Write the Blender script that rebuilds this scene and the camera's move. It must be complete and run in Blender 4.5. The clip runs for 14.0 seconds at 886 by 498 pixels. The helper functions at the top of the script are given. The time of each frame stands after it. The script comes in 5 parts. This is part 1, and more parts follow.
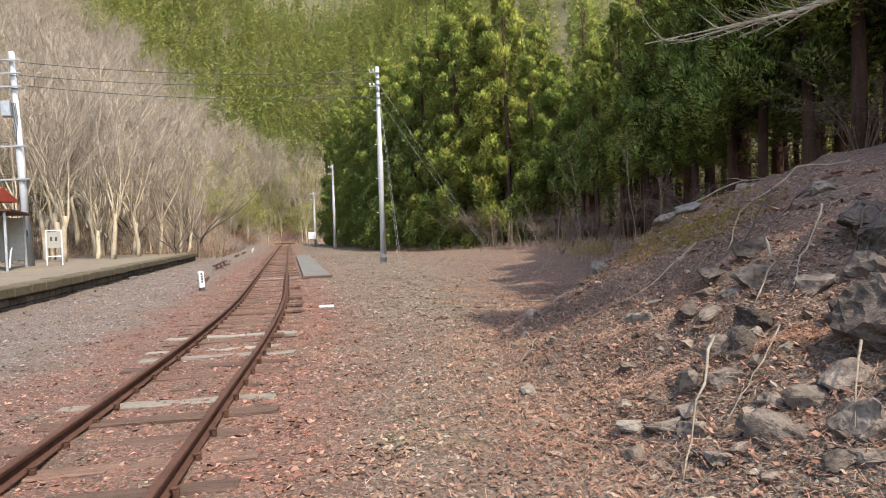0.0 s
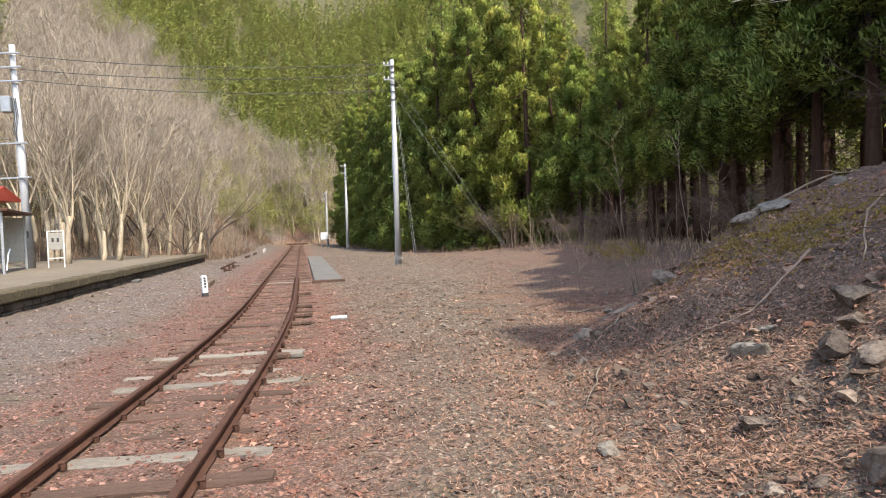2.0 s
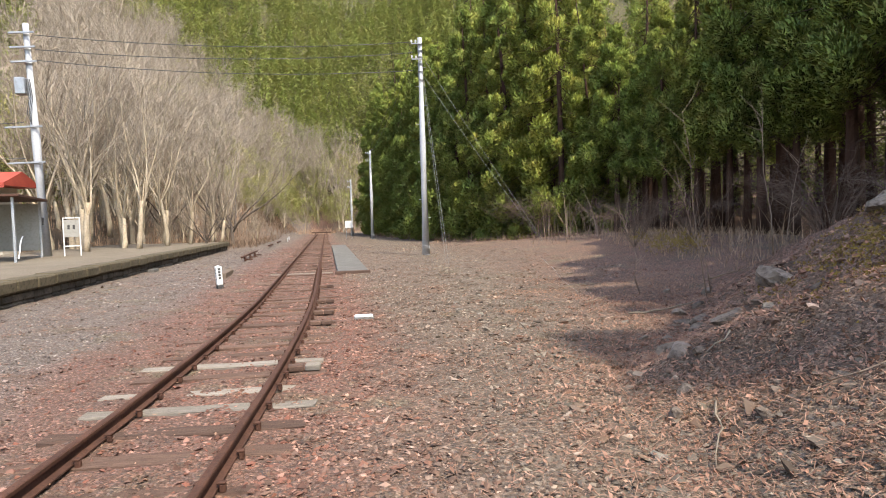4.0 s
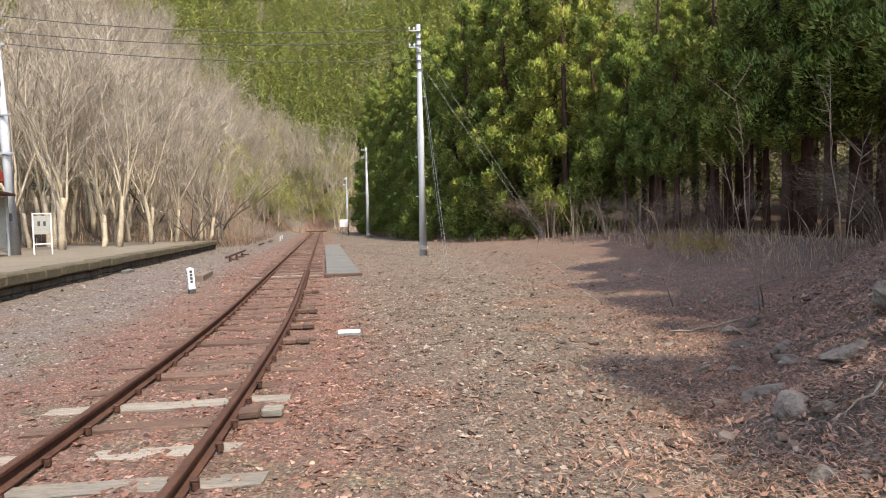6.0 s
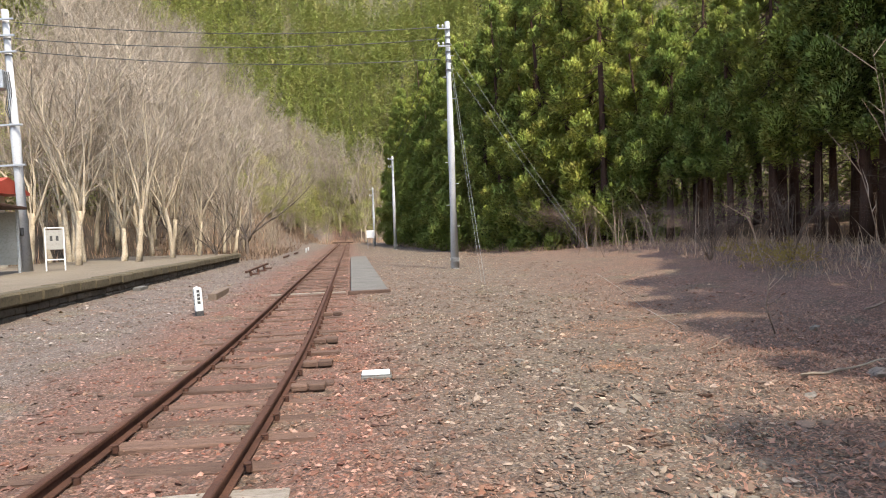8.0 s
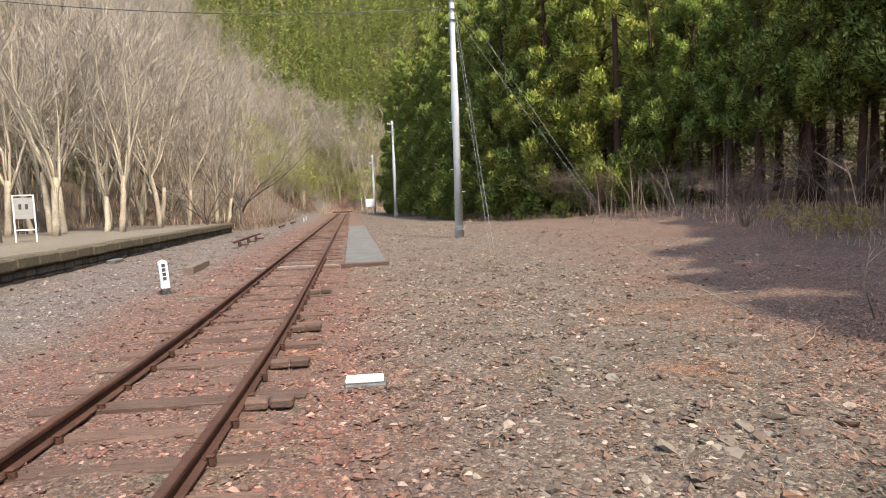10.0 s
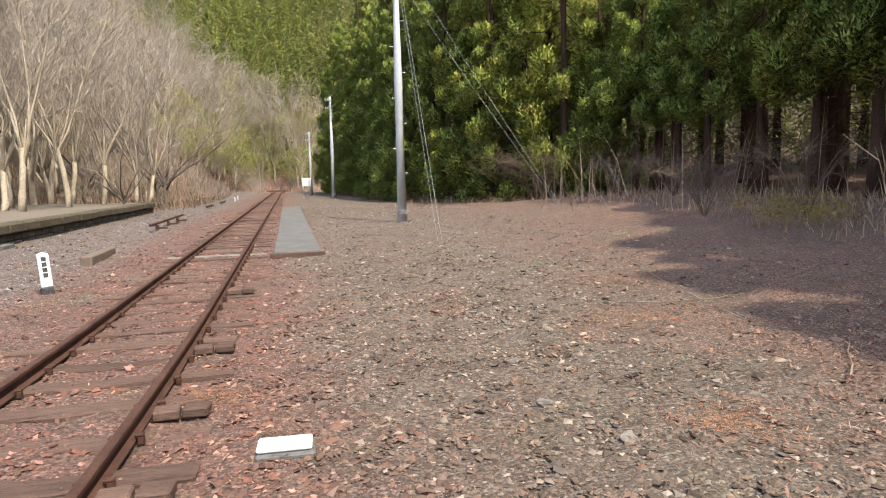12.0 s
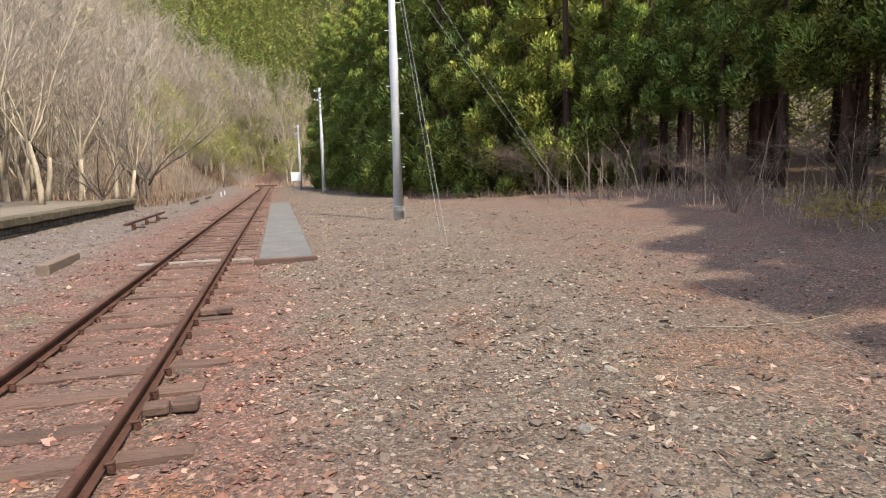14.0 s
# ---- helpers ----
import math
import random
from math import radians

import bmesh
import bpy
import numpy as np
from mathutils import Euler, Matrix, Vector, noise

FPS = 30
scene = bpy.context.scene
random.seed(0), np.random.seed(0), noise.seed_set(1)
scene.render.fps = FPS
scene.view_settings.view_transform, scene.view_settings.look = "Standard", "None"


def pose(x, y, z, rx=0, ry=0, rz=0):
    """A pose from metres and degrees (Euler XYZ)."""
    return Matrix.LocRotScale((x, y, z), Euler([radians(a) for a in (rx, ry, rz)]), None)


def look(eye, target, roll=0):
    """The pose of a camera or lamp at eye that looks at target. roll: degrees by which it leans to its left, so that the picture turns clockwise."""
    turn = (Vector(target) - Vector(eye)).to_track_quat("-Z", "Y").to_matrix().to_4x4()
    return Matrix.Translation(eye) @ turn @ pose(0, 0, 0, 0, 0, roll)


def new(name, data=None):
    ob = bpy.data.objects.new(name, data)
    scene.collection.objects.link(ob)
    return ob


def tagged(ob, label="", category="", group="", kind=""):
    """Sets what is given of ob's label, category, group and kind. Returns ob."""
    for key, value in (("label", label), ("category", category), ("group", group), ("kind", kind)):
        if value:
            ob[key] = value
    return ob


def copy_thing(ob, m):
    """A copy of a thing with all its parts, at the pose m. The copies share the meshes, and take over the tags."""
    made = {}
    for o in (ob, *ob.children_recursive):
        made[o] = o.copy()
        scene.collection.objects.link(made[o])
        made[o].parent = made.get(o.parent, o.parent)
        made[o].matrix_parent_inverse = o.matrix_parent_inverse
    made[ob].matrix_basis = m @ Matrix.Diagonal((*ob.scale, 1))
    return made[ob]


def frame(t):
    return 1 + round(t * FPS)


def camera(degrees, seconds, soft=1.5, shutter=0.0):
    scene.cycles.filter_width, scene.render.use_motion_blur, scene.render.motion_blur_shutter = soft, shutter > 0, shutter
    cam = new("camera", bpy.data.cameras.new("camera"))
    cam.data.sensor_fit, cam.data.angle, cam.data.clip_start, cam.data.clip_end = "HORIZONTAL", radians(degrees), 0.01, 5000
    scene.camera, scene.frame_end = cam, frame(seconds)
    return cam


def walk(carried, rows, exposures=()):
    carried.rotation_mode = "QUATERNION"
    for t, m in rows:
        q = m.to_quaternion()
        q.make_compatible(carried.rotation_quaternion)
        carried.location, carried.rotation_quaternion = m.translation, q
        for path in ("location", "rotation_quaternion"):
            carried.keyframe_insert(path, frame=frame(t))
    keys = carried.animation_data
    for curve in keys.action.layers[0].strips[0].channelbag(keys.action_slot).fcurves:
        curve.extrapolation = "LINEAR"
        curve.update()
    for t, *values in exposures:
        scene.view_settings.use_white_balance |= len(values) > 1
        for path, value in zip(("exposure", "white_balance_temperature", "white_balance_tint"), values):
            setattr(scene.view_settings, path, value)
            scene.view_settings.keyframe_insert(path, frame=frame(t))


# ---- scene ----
cam = camera(72.0, 14.0, 1.0)
PATH = [
    (0, (1.753, 0.352, 1.635), (2.08, 2.324, 1.574), -1.9),
    (0.5, (1.795, 0.74, 1.654), (2.095, 2.716, 1.601), -1.8),
    (1, (1.749, 1.151, 1.666), (2.032, 3.13, 1.617), -1.9),
    (1.5, (1.762, 1.535, 1.637), (2.047, 3.514, 1.584), -1.8),
    (2, (1.72, 1.893, 1.676), (2.008, 3.872, 1.616), -1.9),
    (2.5, (1.628, 2.281, 1.675), (1.904, 4.261, 1.601), -1.8),
    (3, (1.632, 2.644, 1.639), (1.878, 4.627, 1.553), -1.8),
    (3.5, (1.645, 3.072, 1.648), (1.854, 5.059, 1.556), -1.8),
    (6, (1.783, 5.273, 1.608), (2.002, 7.259, 1.514), -1.3),
    (6.5, (1.733, 5.731, 1.62), (1.948, 7.718, 1.537), -1.4),
    (7, (1.657, 6.167, 1.648), (1.844, 8.157, 1.583), -1.5),
    (7.5, (1.699, 6.65, 1.643), (1.841, 8.644, 1.588), -1.7),
    (10, (1.751, 9.021, 1.502), (1.876, 11.011, 1.343), -2.2),
    (10.5, (1.792, 9.401, 1.522), (1.968, 11.383, 1.323), -1.9),
    (11, (1.783, 9.749, 1.531), (2.006, 11.724, 1.309), -1.7),
    (11.5, (1.759, 10.114, 1.566), (2.035, 12.081, 1.339), -1.4),
    (12, (1.758, 10.509, 1.566), (2.079, 12.47, 1.337), -1.3),
    (12.5, (1.687, 10.885, 1.595), (2.041, 12.84, 1.364), -1.4),
    (13, (1.667, 11.25, 1.601), (2.033, 13.202, 1.367), -1.7),
    (13.5, (1.695, 11.643, 1.61), (2.053, 13.596, 1.371), -1.7),
    (14, (1.685, 12.035, 1.591), (2.036, 13.988, 1.341), -1.5),
]
walk(cam, [(t, look(eye, aim, roll)) for t, eye, aim, roll in PATH])


# ---- light ----
SUN_EL, SUN_AZ = radians(58), radians(150)   # azimuth from +y towards +x
to_sun = Vector((math.sin(SUN_AZ) * math.cos(SUN_EL), math.cos(SUN_AZ) * math.cos(SUN_EL), math.sin(SUN_EL)))
world = bpy.data.worlds.new("sky")
scene.world = world
world.use_nodes = True
wn = world.node_tree.nodes
sky = wn.new("ShaderNodeTexSky")
sky.sky_type = "NISHITA"
sky.sun_disc = False
sky.sun_elevation, sky.sun_rotation = SUN_EL, SUN_AZ
sky.air_density, sky.dust_density = 1.2, 2.0
world.node_tree.links.new(sky.outputs[0], wn["Background"].inputs[0])
wn["Background"].inputs[1].default_value = 0.15
sun_data = bpy.data.lights.new("sun", "SUN")
sun_data.energy, sun_data.angle, sun_data.color = 2.15, radians(0.8), (1.0, 0.91, 0.75)
sun = new("sun", sun_data)
sun.matrix_world = look((0, 0, 60), Vector((0, 0, 60)) - to_sun)
scene.view_settings.exposure = 1.80


# ---- materials ----
def nodes_of(name):
    m = bpy.data.materials.new(name)
    m.use_nodes = True
    return m, m.node_tree.nodes, m.node_tree.links


def ramp(n, stops):
    r = n.new("ShaderNodeValToRGB")
    e = r.color_ramp.elements
    while len(e) < len(stops):
        e.new(0.5)
    for el, (p, c) in zip(e, stops):
        el.position, el.color = p, (*c, 1)
    return r


def mixcol(n, l, a, b, fac, mode="MIX"):
    m = n.new("ShaderNodeMix")
    m.data_type, m.blend_type = "RGBA", mode
    for sock, v in ((m.inputs["Factor"], fac), (m.inputs["A"], a), (m.inputs["B"], b)):
        if isinstance(v, (int, float)):
            sock.default_value = v
        elif isinstance(v, tuple):
            sock.default_value = (*v, 1)
        else:
            l.new(v, sock)
    return m.outputs["Result"]


def noise_tex(n, l, pos, scale, detail=4, rough=0.6):
    t = n.new("ShaderNodeTexNoise")
    t.inputs["Scale"].default_value, t.inputs["Detail"].default_value = scale, detail
    t.inputs["Roughness"].default_value = rough
    l.new(pos, t.inputs["Vector"])
    return t.outputs["Fac"]


def surface(name, a, b, c, coarse=1.5, fine=25.0, roughness=0.85, metal=0.0, bump=0.3, depth=0.01, vary="", spread=0.35,
            stretch=None, see_through=0.0):
    """Colours a to b by coarse noise, stained with c by fine noise; vary: piece by piece, by object or by island."""
    m, n, l = nodes_of(name)
    p = n["Principled BSDF"]
    geo = n.new("ShaderNodeNewGeometry")
    pos = geo.outputs["Position"]
    if stretch:
        mp = n.new("ShaderNodeMapping")
        mp.inputs["Scale"].default_value = stretch
        l.new(pos, mp.inputs["Vector"])
        pos = mp.outputs["Vector"]
    n1, n2 = noise_tex(n, l, pos, coarse), noise_tex(n, l, pos, fine, 5, 0.7)
    r1 = ramp(n, [(0.35, a), (0.65, b)])
    l.new(n1, r1.inputs[0])
    r2 = ramp(n, [(0.48, (0, 0, 0)), (0.68, (1, 1, 1))])
    l.new(n2, r2.inputs[0])
    col = mixcol(n, l, r1.outputs[0], c, r2.outputs[0])
    if vary:
        src = n.new("ShaderNodeObjectInfo").outputs["Random"] if vary == "object" else geo.outputs["Random Per Island"]
        r3 = ramp(n, [(0.0, (1 - spread,) * 3), (1.0, (1 + spread,) * 3)])
        l.new(src, r3.inputs[0])
        col = mixcol(n, l, col, r3.outputs[0], 1.0, "MULTIPLY")
        if see_through:
            r4 = ramp(n, [(0.0, (0.85, 0.90, 0.85)), (0.5, (1.0, 1.0, 1.0)), (1.0, (1.14, 1.06, 0.92))])
            l.new(n.new("ShaderNodeObjectInfo").outputs["Random"], r4.inputs[0])
            col = mixcol(n, l, col, r4.outputs[0], 1.0, "MULTIPLY")
    l.new(col, p.inputs["Base Color"])
    p.inputs["Roughness"].default_value, p.inputs["Metallic"].default_value = roughness, metal
    p.inputs["Specular IOR Level"].default_value = 0.3
    if bump:
        bn = n.new("ShaderNodeBump")
        bn.inputs["Strength"].default_value, bn.inputs["Distance"].default_value = bump, depth
        l.new(n2, bn.inputs["Height"])
        l.new(bn.outputs[0], p.inputs["Normal"])
    if see_through:
        tr = n.new("ShaderNodeBsdfTranslucent")
        l.new(col, tr.inputs["Color"])
        mx = n.new("ShaderNodeMixShader")
        mx.inputs[0].default_value = see_through
        l.new(p.outputs[0], mx.inputs[1])
        l.new(tr.outputs[0], mx.inputs[2])
        l.new(mx.outputs[0], n["Material Output"].inputs["Surface"])
    return m


def ground_colours(n, l, pos):
    """Bands of colour along the line: grey ballast, rusty ballast, grey lane, brown litter, forest floor."""
    sep = n.new("ShaderNodeSeparateXYZ")
    l.new(pos, sep.inputs[0])

    def maths(op, a, b=None):
        k = n.new("ShaderNodeMath")
        k.operation = op
        for s, v in zip(k.inputs, (a, b)):
            if v is None:
                continue
            if isinstance(v, (int, float)):
                s.default_value = v
            else:
                l.new(v, s)
        return k.outputs[0]
    bend = maths("MULTIPLY", maths("MAXIMUM", maths("SUBTRACT", sep.outputs[1], 13.0), 0.0), 0.083)
    u = maths("ADD", sep.outputs[0], bend)
    k = n.new("ShaderNodeMapRange")
    for socket, v in (("From Min", 9.0), ("From Max", 30.0), ("To Min", 0.0), ("To Max", 0.55)):
        k.inputs[socket].default_value = v
    l.new(sep.outputs[1], k.inputs["Value"])
    u = maths("SUBTRACT", u, maths("MULTIPLY", maths("MAXIMUM", maths("SUBTRACT", u, 2.2), 0.0), k.outputs[0]))
    big = noise_tex(n, l, pos, 0.35, 5, 0.65)
    u = maths("ADD", u, maths("MULTIPLY", maths("SUBTRACT", big, 0.5), 3.0))
    u = maths("DIVIDE", maths("ADD", u, 12.0), 30.0)
    bands = ramp(n, [(0.0, (0.080, 0.060, 0.038)), (0.16, (0.105, 0.076, 0.050)), (0.225, (0.128, 0.110, 0.099)),
                     (0.305, (0.132, 0.112, 0.101)), (0.345, (0.138, 0.076, 0.060)), (0.44, (0.150, 0.082, 0.062)),
                     (0.475, (0.132, 0.101, 0.079)), (0.53, (0.133, 0.109, 0.085)), (0.585, (0.144, 0.099, 0.075)),
                     (0.66, (0.178, 0.100, 0.074)), (1.0, (0.140, 0.080, 0.058))])
    l.new(u, bands.inputs[0])
    patch = noise_tex(n, l, pos, 0.8, 6, 0.7)
    rp = ramp(n, [(0.55, (0, 0, 0)), (0.72, (0.9, 0.9, 0.9))])
    l.new(patch, rp.inputs[0])
    col = mixcol(n, l, bands.outputs[0], (0.165, 0.088, 0.055), rp.outputs[0])
    damp = ramp(n, [(0.50, (0, 0, 0)), (0.66, (0.75, 0.75, 0.75))])
    l.new(noise_tex(n, l, pos, 1.25, 7, 0.75), damp.inputs[0])
    col = mixcol(n, l, col, (0.066, 0.050, 0.041), damp.outputs[0])
    moss = ramp(n, [(0.54, (0, 0, 0)), (0.68, (0.55, 0.55, 0.55))])
    l.new(noise_tex(n, l, pos, 0.62, 6, 0.72), moss.inputs[0])
    col = mixcol(n, l, col, (0.150, 0.142, 0.092), moss.outputs[0])
    hill = n.new("ShaderNodeMapRange")
    hill.inputs["From Min"].default_value, hill.inputs["From Max"].default_value = 2.6, 5.0
    l.new(sep.outputs[2], hill.inputs["Value"])
    soil = ramp(n, [(0.35, (0.075, 0.058, 0.030)), (0.65, (0.115, 0.092, 0.046))])
    l.new(big, soil.inputs[0])
    col = mixcol(n, l, col, soil.outputs[0], hill.outputs[0])
    wood = n.new("ShaderNodeMapRange")
    wood.inputs["From Min"].default_value, wood.inputs["From Max"].default_value = 136.0, 152.0
    l.new(sep.outputs[1], wood.inputs["Value"])
    under = ramp(n, [(0.35, (0.055, 0.060, 0.022)), (0.65, (0.085, 0.090, 0.032))])
    l.new(patch, under.inputs[0])
    return mixcol(n, l, col, under.outputs[0], wood.outputs[0])


def ground_material():
    m, n, l = nodes_of("gravel_ground")
    p = n["Principled BSDF"]
    pos = n.new("ShaderNodeNewGeometry").outputs["Position"]
    col = ground_colours(n, l, pos)
    v = n.new("ShaderNodeTexVoronoi")
    v.inputs["Scale"].default_value = 46
    l.new(pos, v.inputs["Vector"])
    hsv = n.new("ShaderNodeSeparateColor")
    l.new(v.outputs["Color"], hsv.inputs[0])
    rv = ramp(n, [(0.0, (0.28, 0.26, 0.25)), (0.6, (0.86, 0.84, 0.81)), (0.9, (1.6, 1.57, 1.5)), (1.0, (2.5, 2.5, 2.4))])
    l.new(hsv.outputs[0], rv.inputs[0])
    col = mixcol(n, l, col, rv.outputs[0], 0.85, "MULTIPLY")
    hue = ramp(n, [(0.0, (0.15, 0.148, 0.142)), (0.4, (0.125, 0.085, 0.065)), (0.7, (0.17, 0.135, 0.10)), (1.0, (0.13, 0.062, 0.045))])
    l.new(hsv.outputs[1], hue.inputs[0])
    col = mixcol(n, l, col, hue.outputs[0], 0.28)
    fine = noise_tex(n, l, pos, 60, 6, 0.75)
    rf = ramp(n, [(0.35, (0.42, 0.40, 0.38)), (0.65, (1.45, 1.45, 1.45))])
    l.new(fine, rf.inputs[0])
    col = mixcol(n, l, col, rf.outputs[0], 0.8, "MULTIPLY")
    l.new(col, p.inputs["Base Color"])
    p.inputs["Roughness"].default_value = 0.95
    p.inputs["Specular IOR Level"].default_value = 0.2
    b1 = n.new("ShaderNodeBump")
    b1.inputs["Strength"].default_value, b1.inputs["Distance"].default_value = 0.7, 0.016
    b1.invert = True
    l.new(v.outputs["Distance"], b1.inputs["Height"])
    b2 = n.new("ShaderNodeBump")
    b2.inputs["Strength"].default_value, b2.inputs["Distance"].default_value = 0.6, 0.02
    l.new(fine, b2.inputs["Height"])
    l.new(b1.outputs[0], b2.inputs["Normal"])
    l.new(b2.outputs[0], p.inputs["Normal"])
    return m


def stone_material():
    """Loose ballast: the ground's own bands, each stone lighter or darker."""
    m, n, l = nodes_of("ballast_stone")
    p = n["Principled BSDF"]
    geo = n.new("ShaderNodeNewGeometry")
    col = ground_colours(n, l, geo.outputs["Position"])
    r = ramp(n, [(0.0, (0.30, 0.28, 0.28)), (0.16, (1.1, 0.95, 0.85)), (0.32, (0.55, 0.50, 0.48)), (0.48, (1.0, 1.05, 1.06)), (0.62, (1.25, 0.92, 0.80)), (0.78, (0.75, 0.76, 0.76)), (0.90, (1.65, 1.65, 1.6)), (1.0, (2.5, 2.5, 2.48))])
    l.new(geo.outputs["Random Per Island"], r.inputs[0])
    col = mixcol(n, l, col, r.outputs[0], 1.0, "MULTIPLY")
    l.new(col, p.inputs["Base Color"])
    p.inputs["Roughness"].default_value = 0.9
    p.inputs["Specular IOR Level"].default_value = 0.25
    return m


GROUND = ground_material()
STONE = stone_material()
RUST = surface("rusty_rail_steel", (0.058, 0.027, 0.018), (0.095, 0.044, 0.028), (0.040, 0.019, 0.013), 3, 40, 0.75, 0.2, 0.5, 0.004)
RAIL_TOP = surface("worn_rail_head", (0.105, 0.058, 0.043), (0.145, 0.086, 0.064), (0.062, 0.034, 0.025), 2, 30, 0.6, 0.2, 0.2, 0.002)
SLEEPER = surface("weathered_sleeper_wood", (0.085, 0.050, 0.036), (0.125, 0.076, 0.054), (0.042, 0.025, 0.018), 2, 14, 0.9, 0, 0.6, 0.012,
                  "object", 0.3, (1, 9, 9))
PALE_WOOD = surface("bleached_sleeper_wood", (0.167, 0.146, 0.119), (0.233, 0.202, 0.168), (0.103, 0.084, 0.065), 2, 14, 0.9, 0, 0.6, 0.01,
                    "object", 0.2, (1, 9, 9))
CONCRETE = surface("pole_concrete", (0.383, 0.383, 0.390), (0.459, 0.459, 0.467), (0.321, 0.321, 0.321), 1.2, 18, 0.85, 0, 0.15, 0.004)
SLAB = surface("old_slab_concrete", (0.098, 0.092, 0.083), (0.136, 0.128, 0.115), (0.062, 0.055, 0.048), 1.5, 30, 0.92, 0, 0.4, 0.008)
COPING = surface("mossy_coping_concrete", (0.065, 0.052, 0.031), (0.092, 0.073, 0.045), (0.033, 0.028, 0.013), 1.2, 12, 0.95, 0, 0.5, 0.015)
MASONRY = surface("dark_platform_stone", (0.065, 0.055, 0.042), (0.104, 0.085, 0.065), (0.033, 0.027, 0.021), 2, 15, 0.95, 0, 0.6, 0.015, "object", 0.35)
PLATFORM_TOP = surface("platform_gravel", (0.124, 0.102, 0.075), (0.156, 0.131, 0.098), (0.092, 0.065, 0.040), 0.8, 35, 0.95, 0, 0.6, 0.015)
ROCK = surface("grey_rubble_rock", (0.105, 0.081, 0.063), (0.205, 0.163, 0.130), (0.045, 0.032, 0.024), 2.5, 16, 0.92, 0, 0.9, 0.03, "object", 0.3)
PALE_ROCK = surface("lichen_spotted_rock", (0.153, 0.134, 0.111), (0.221, 0.194, 0.160), (0.068, 0.056, 0.044), 4, 14, 0.92, 0, 0.9, 0.03)
BARK = surface("cedar_bark", (0.055, 0.028, 0.018), (0.090, 0.047, 0.033), (0.032, 0.016, 0.011), 2, 20, 0.95, 0, 0.8, 0.02, "", 0, (6, 6, 0.7))
PALE_BARK = surface("pale_tree_bark", (0.310, 0.250, 0.172), (0.430, 0.360, 0.262), (0.215, 0.165, 0.110), 1.5, 14, 0.9, 0, 0.4, 0.01)
TWIG = surface("bare_grey_twig", (0.235, 0.188, 0.140), (0.325, 0.272, 0.212), (0.190, 0.148, 0.108), 0.15, 8, 0.9, 0, 0.0, 0.01, "island", 0.6)
DRY = surface("dry_weed_stalk", (0.296, 0.189, 0.119), (0.416, 0.281, 0.187), (0.219, 0.131, 0.083), 1, 12, 0.9, 0, 0.0, 0.01, "island", 0.4)
LITTER = surface("fallen_brown_leaf", (0.215, 0.110, 0.075), (0.320, 0.190, 0.135), (0.145, 0.070, 0.048), 0.8, 9, 0.85, 0, 0.0, 0.01, "island", 0.5, None, 0.2)
NEEDLES = surface("cedar_needles", (0.185, 0.245, 0.050), (0.295, 0.345, 0.070), (0.350, 0.325, 0.085), 0.35, 1.1, 0.75, 0, 0.0, 0.01, "island", 0.35, None, 0.26)
FAR_NEEDLES = surface("hillside_cedar_needles", (0.215, 0.250, 0.055), (0.315, 0.335, 0.085), (0.360, 0.315, 0.105), 0.05, 0.22, 0.8, 0, 0.0, 0.01, "island", 0.18, None, 0.3)
FRESH = surface("fresh_spring_leaf", (0.270, 0.270, 0.085), (0.380, 0.380, 0.115), (0.340, 0.290, 0.120), 0.3, 2, 0.7, 0, 0.0, 0.01, "island", 0.35, None, 0.3)
MOSS = surface("yellow_green_moss", (0.162, 0.115, 0.023), (0.249, 0.173, 0.038), (0.149, 0.082, 0.030), 3, 30, 0.95, 0, 0.8, 0.02)
WHITE = surface("white_paint", (0.576, 0.576, 0.568), (0.640, 0.640, 0.632), (0.480, 0.464, 0.440), 5, 30, 0.7, 0, 0.1, 0.002)
BLACK = surface("black_paint", (0.03, 0.03, 0.03), (0.05, 0.05, 0.05), (0.08, 0.075, 0.07), 5, 30, 0.7, 0, 0.1, 0.002)
GALV = surface("galvanised_steel", (0.336, 0.344, 0.352), (0.416, 0.424, 0.432), (0.240, 0.232, 0.224), 4, 30, 0.5, 0.7, 0.1, 0.002)
CABLE = surface("black_cable", (0.04, 0.04, 0.042), (0.06, 0.06, 0.062), (0.08, 0.08, 0.08), 2, 20, 0.6, 0, 0)
RED_ROOF = surface("red_roof_metal", (0.294, 0.049, 0.032), (0.364, 0.070, 0.045), (0.210, 0.035, 0.025), 2, 20, 0.5, 0, 0.1, 0.003)
WALLPAINT = surface("faded_wall_board", (0.36, 0.32, 0.26), (0.44, 0.40, 0.33), (0.28, 0.24, 0.19), 1.5, 20, 0.85, 0, 0.2, 0.004)
PANEL = surface("frosted_shelter_panel", (0.252, 0.240, 0.216), (0.300, 0.288, 0.264), (0.216, 0.198, 0.174), 1.0, 12, 0.35, 0, 0.05, 0.002)


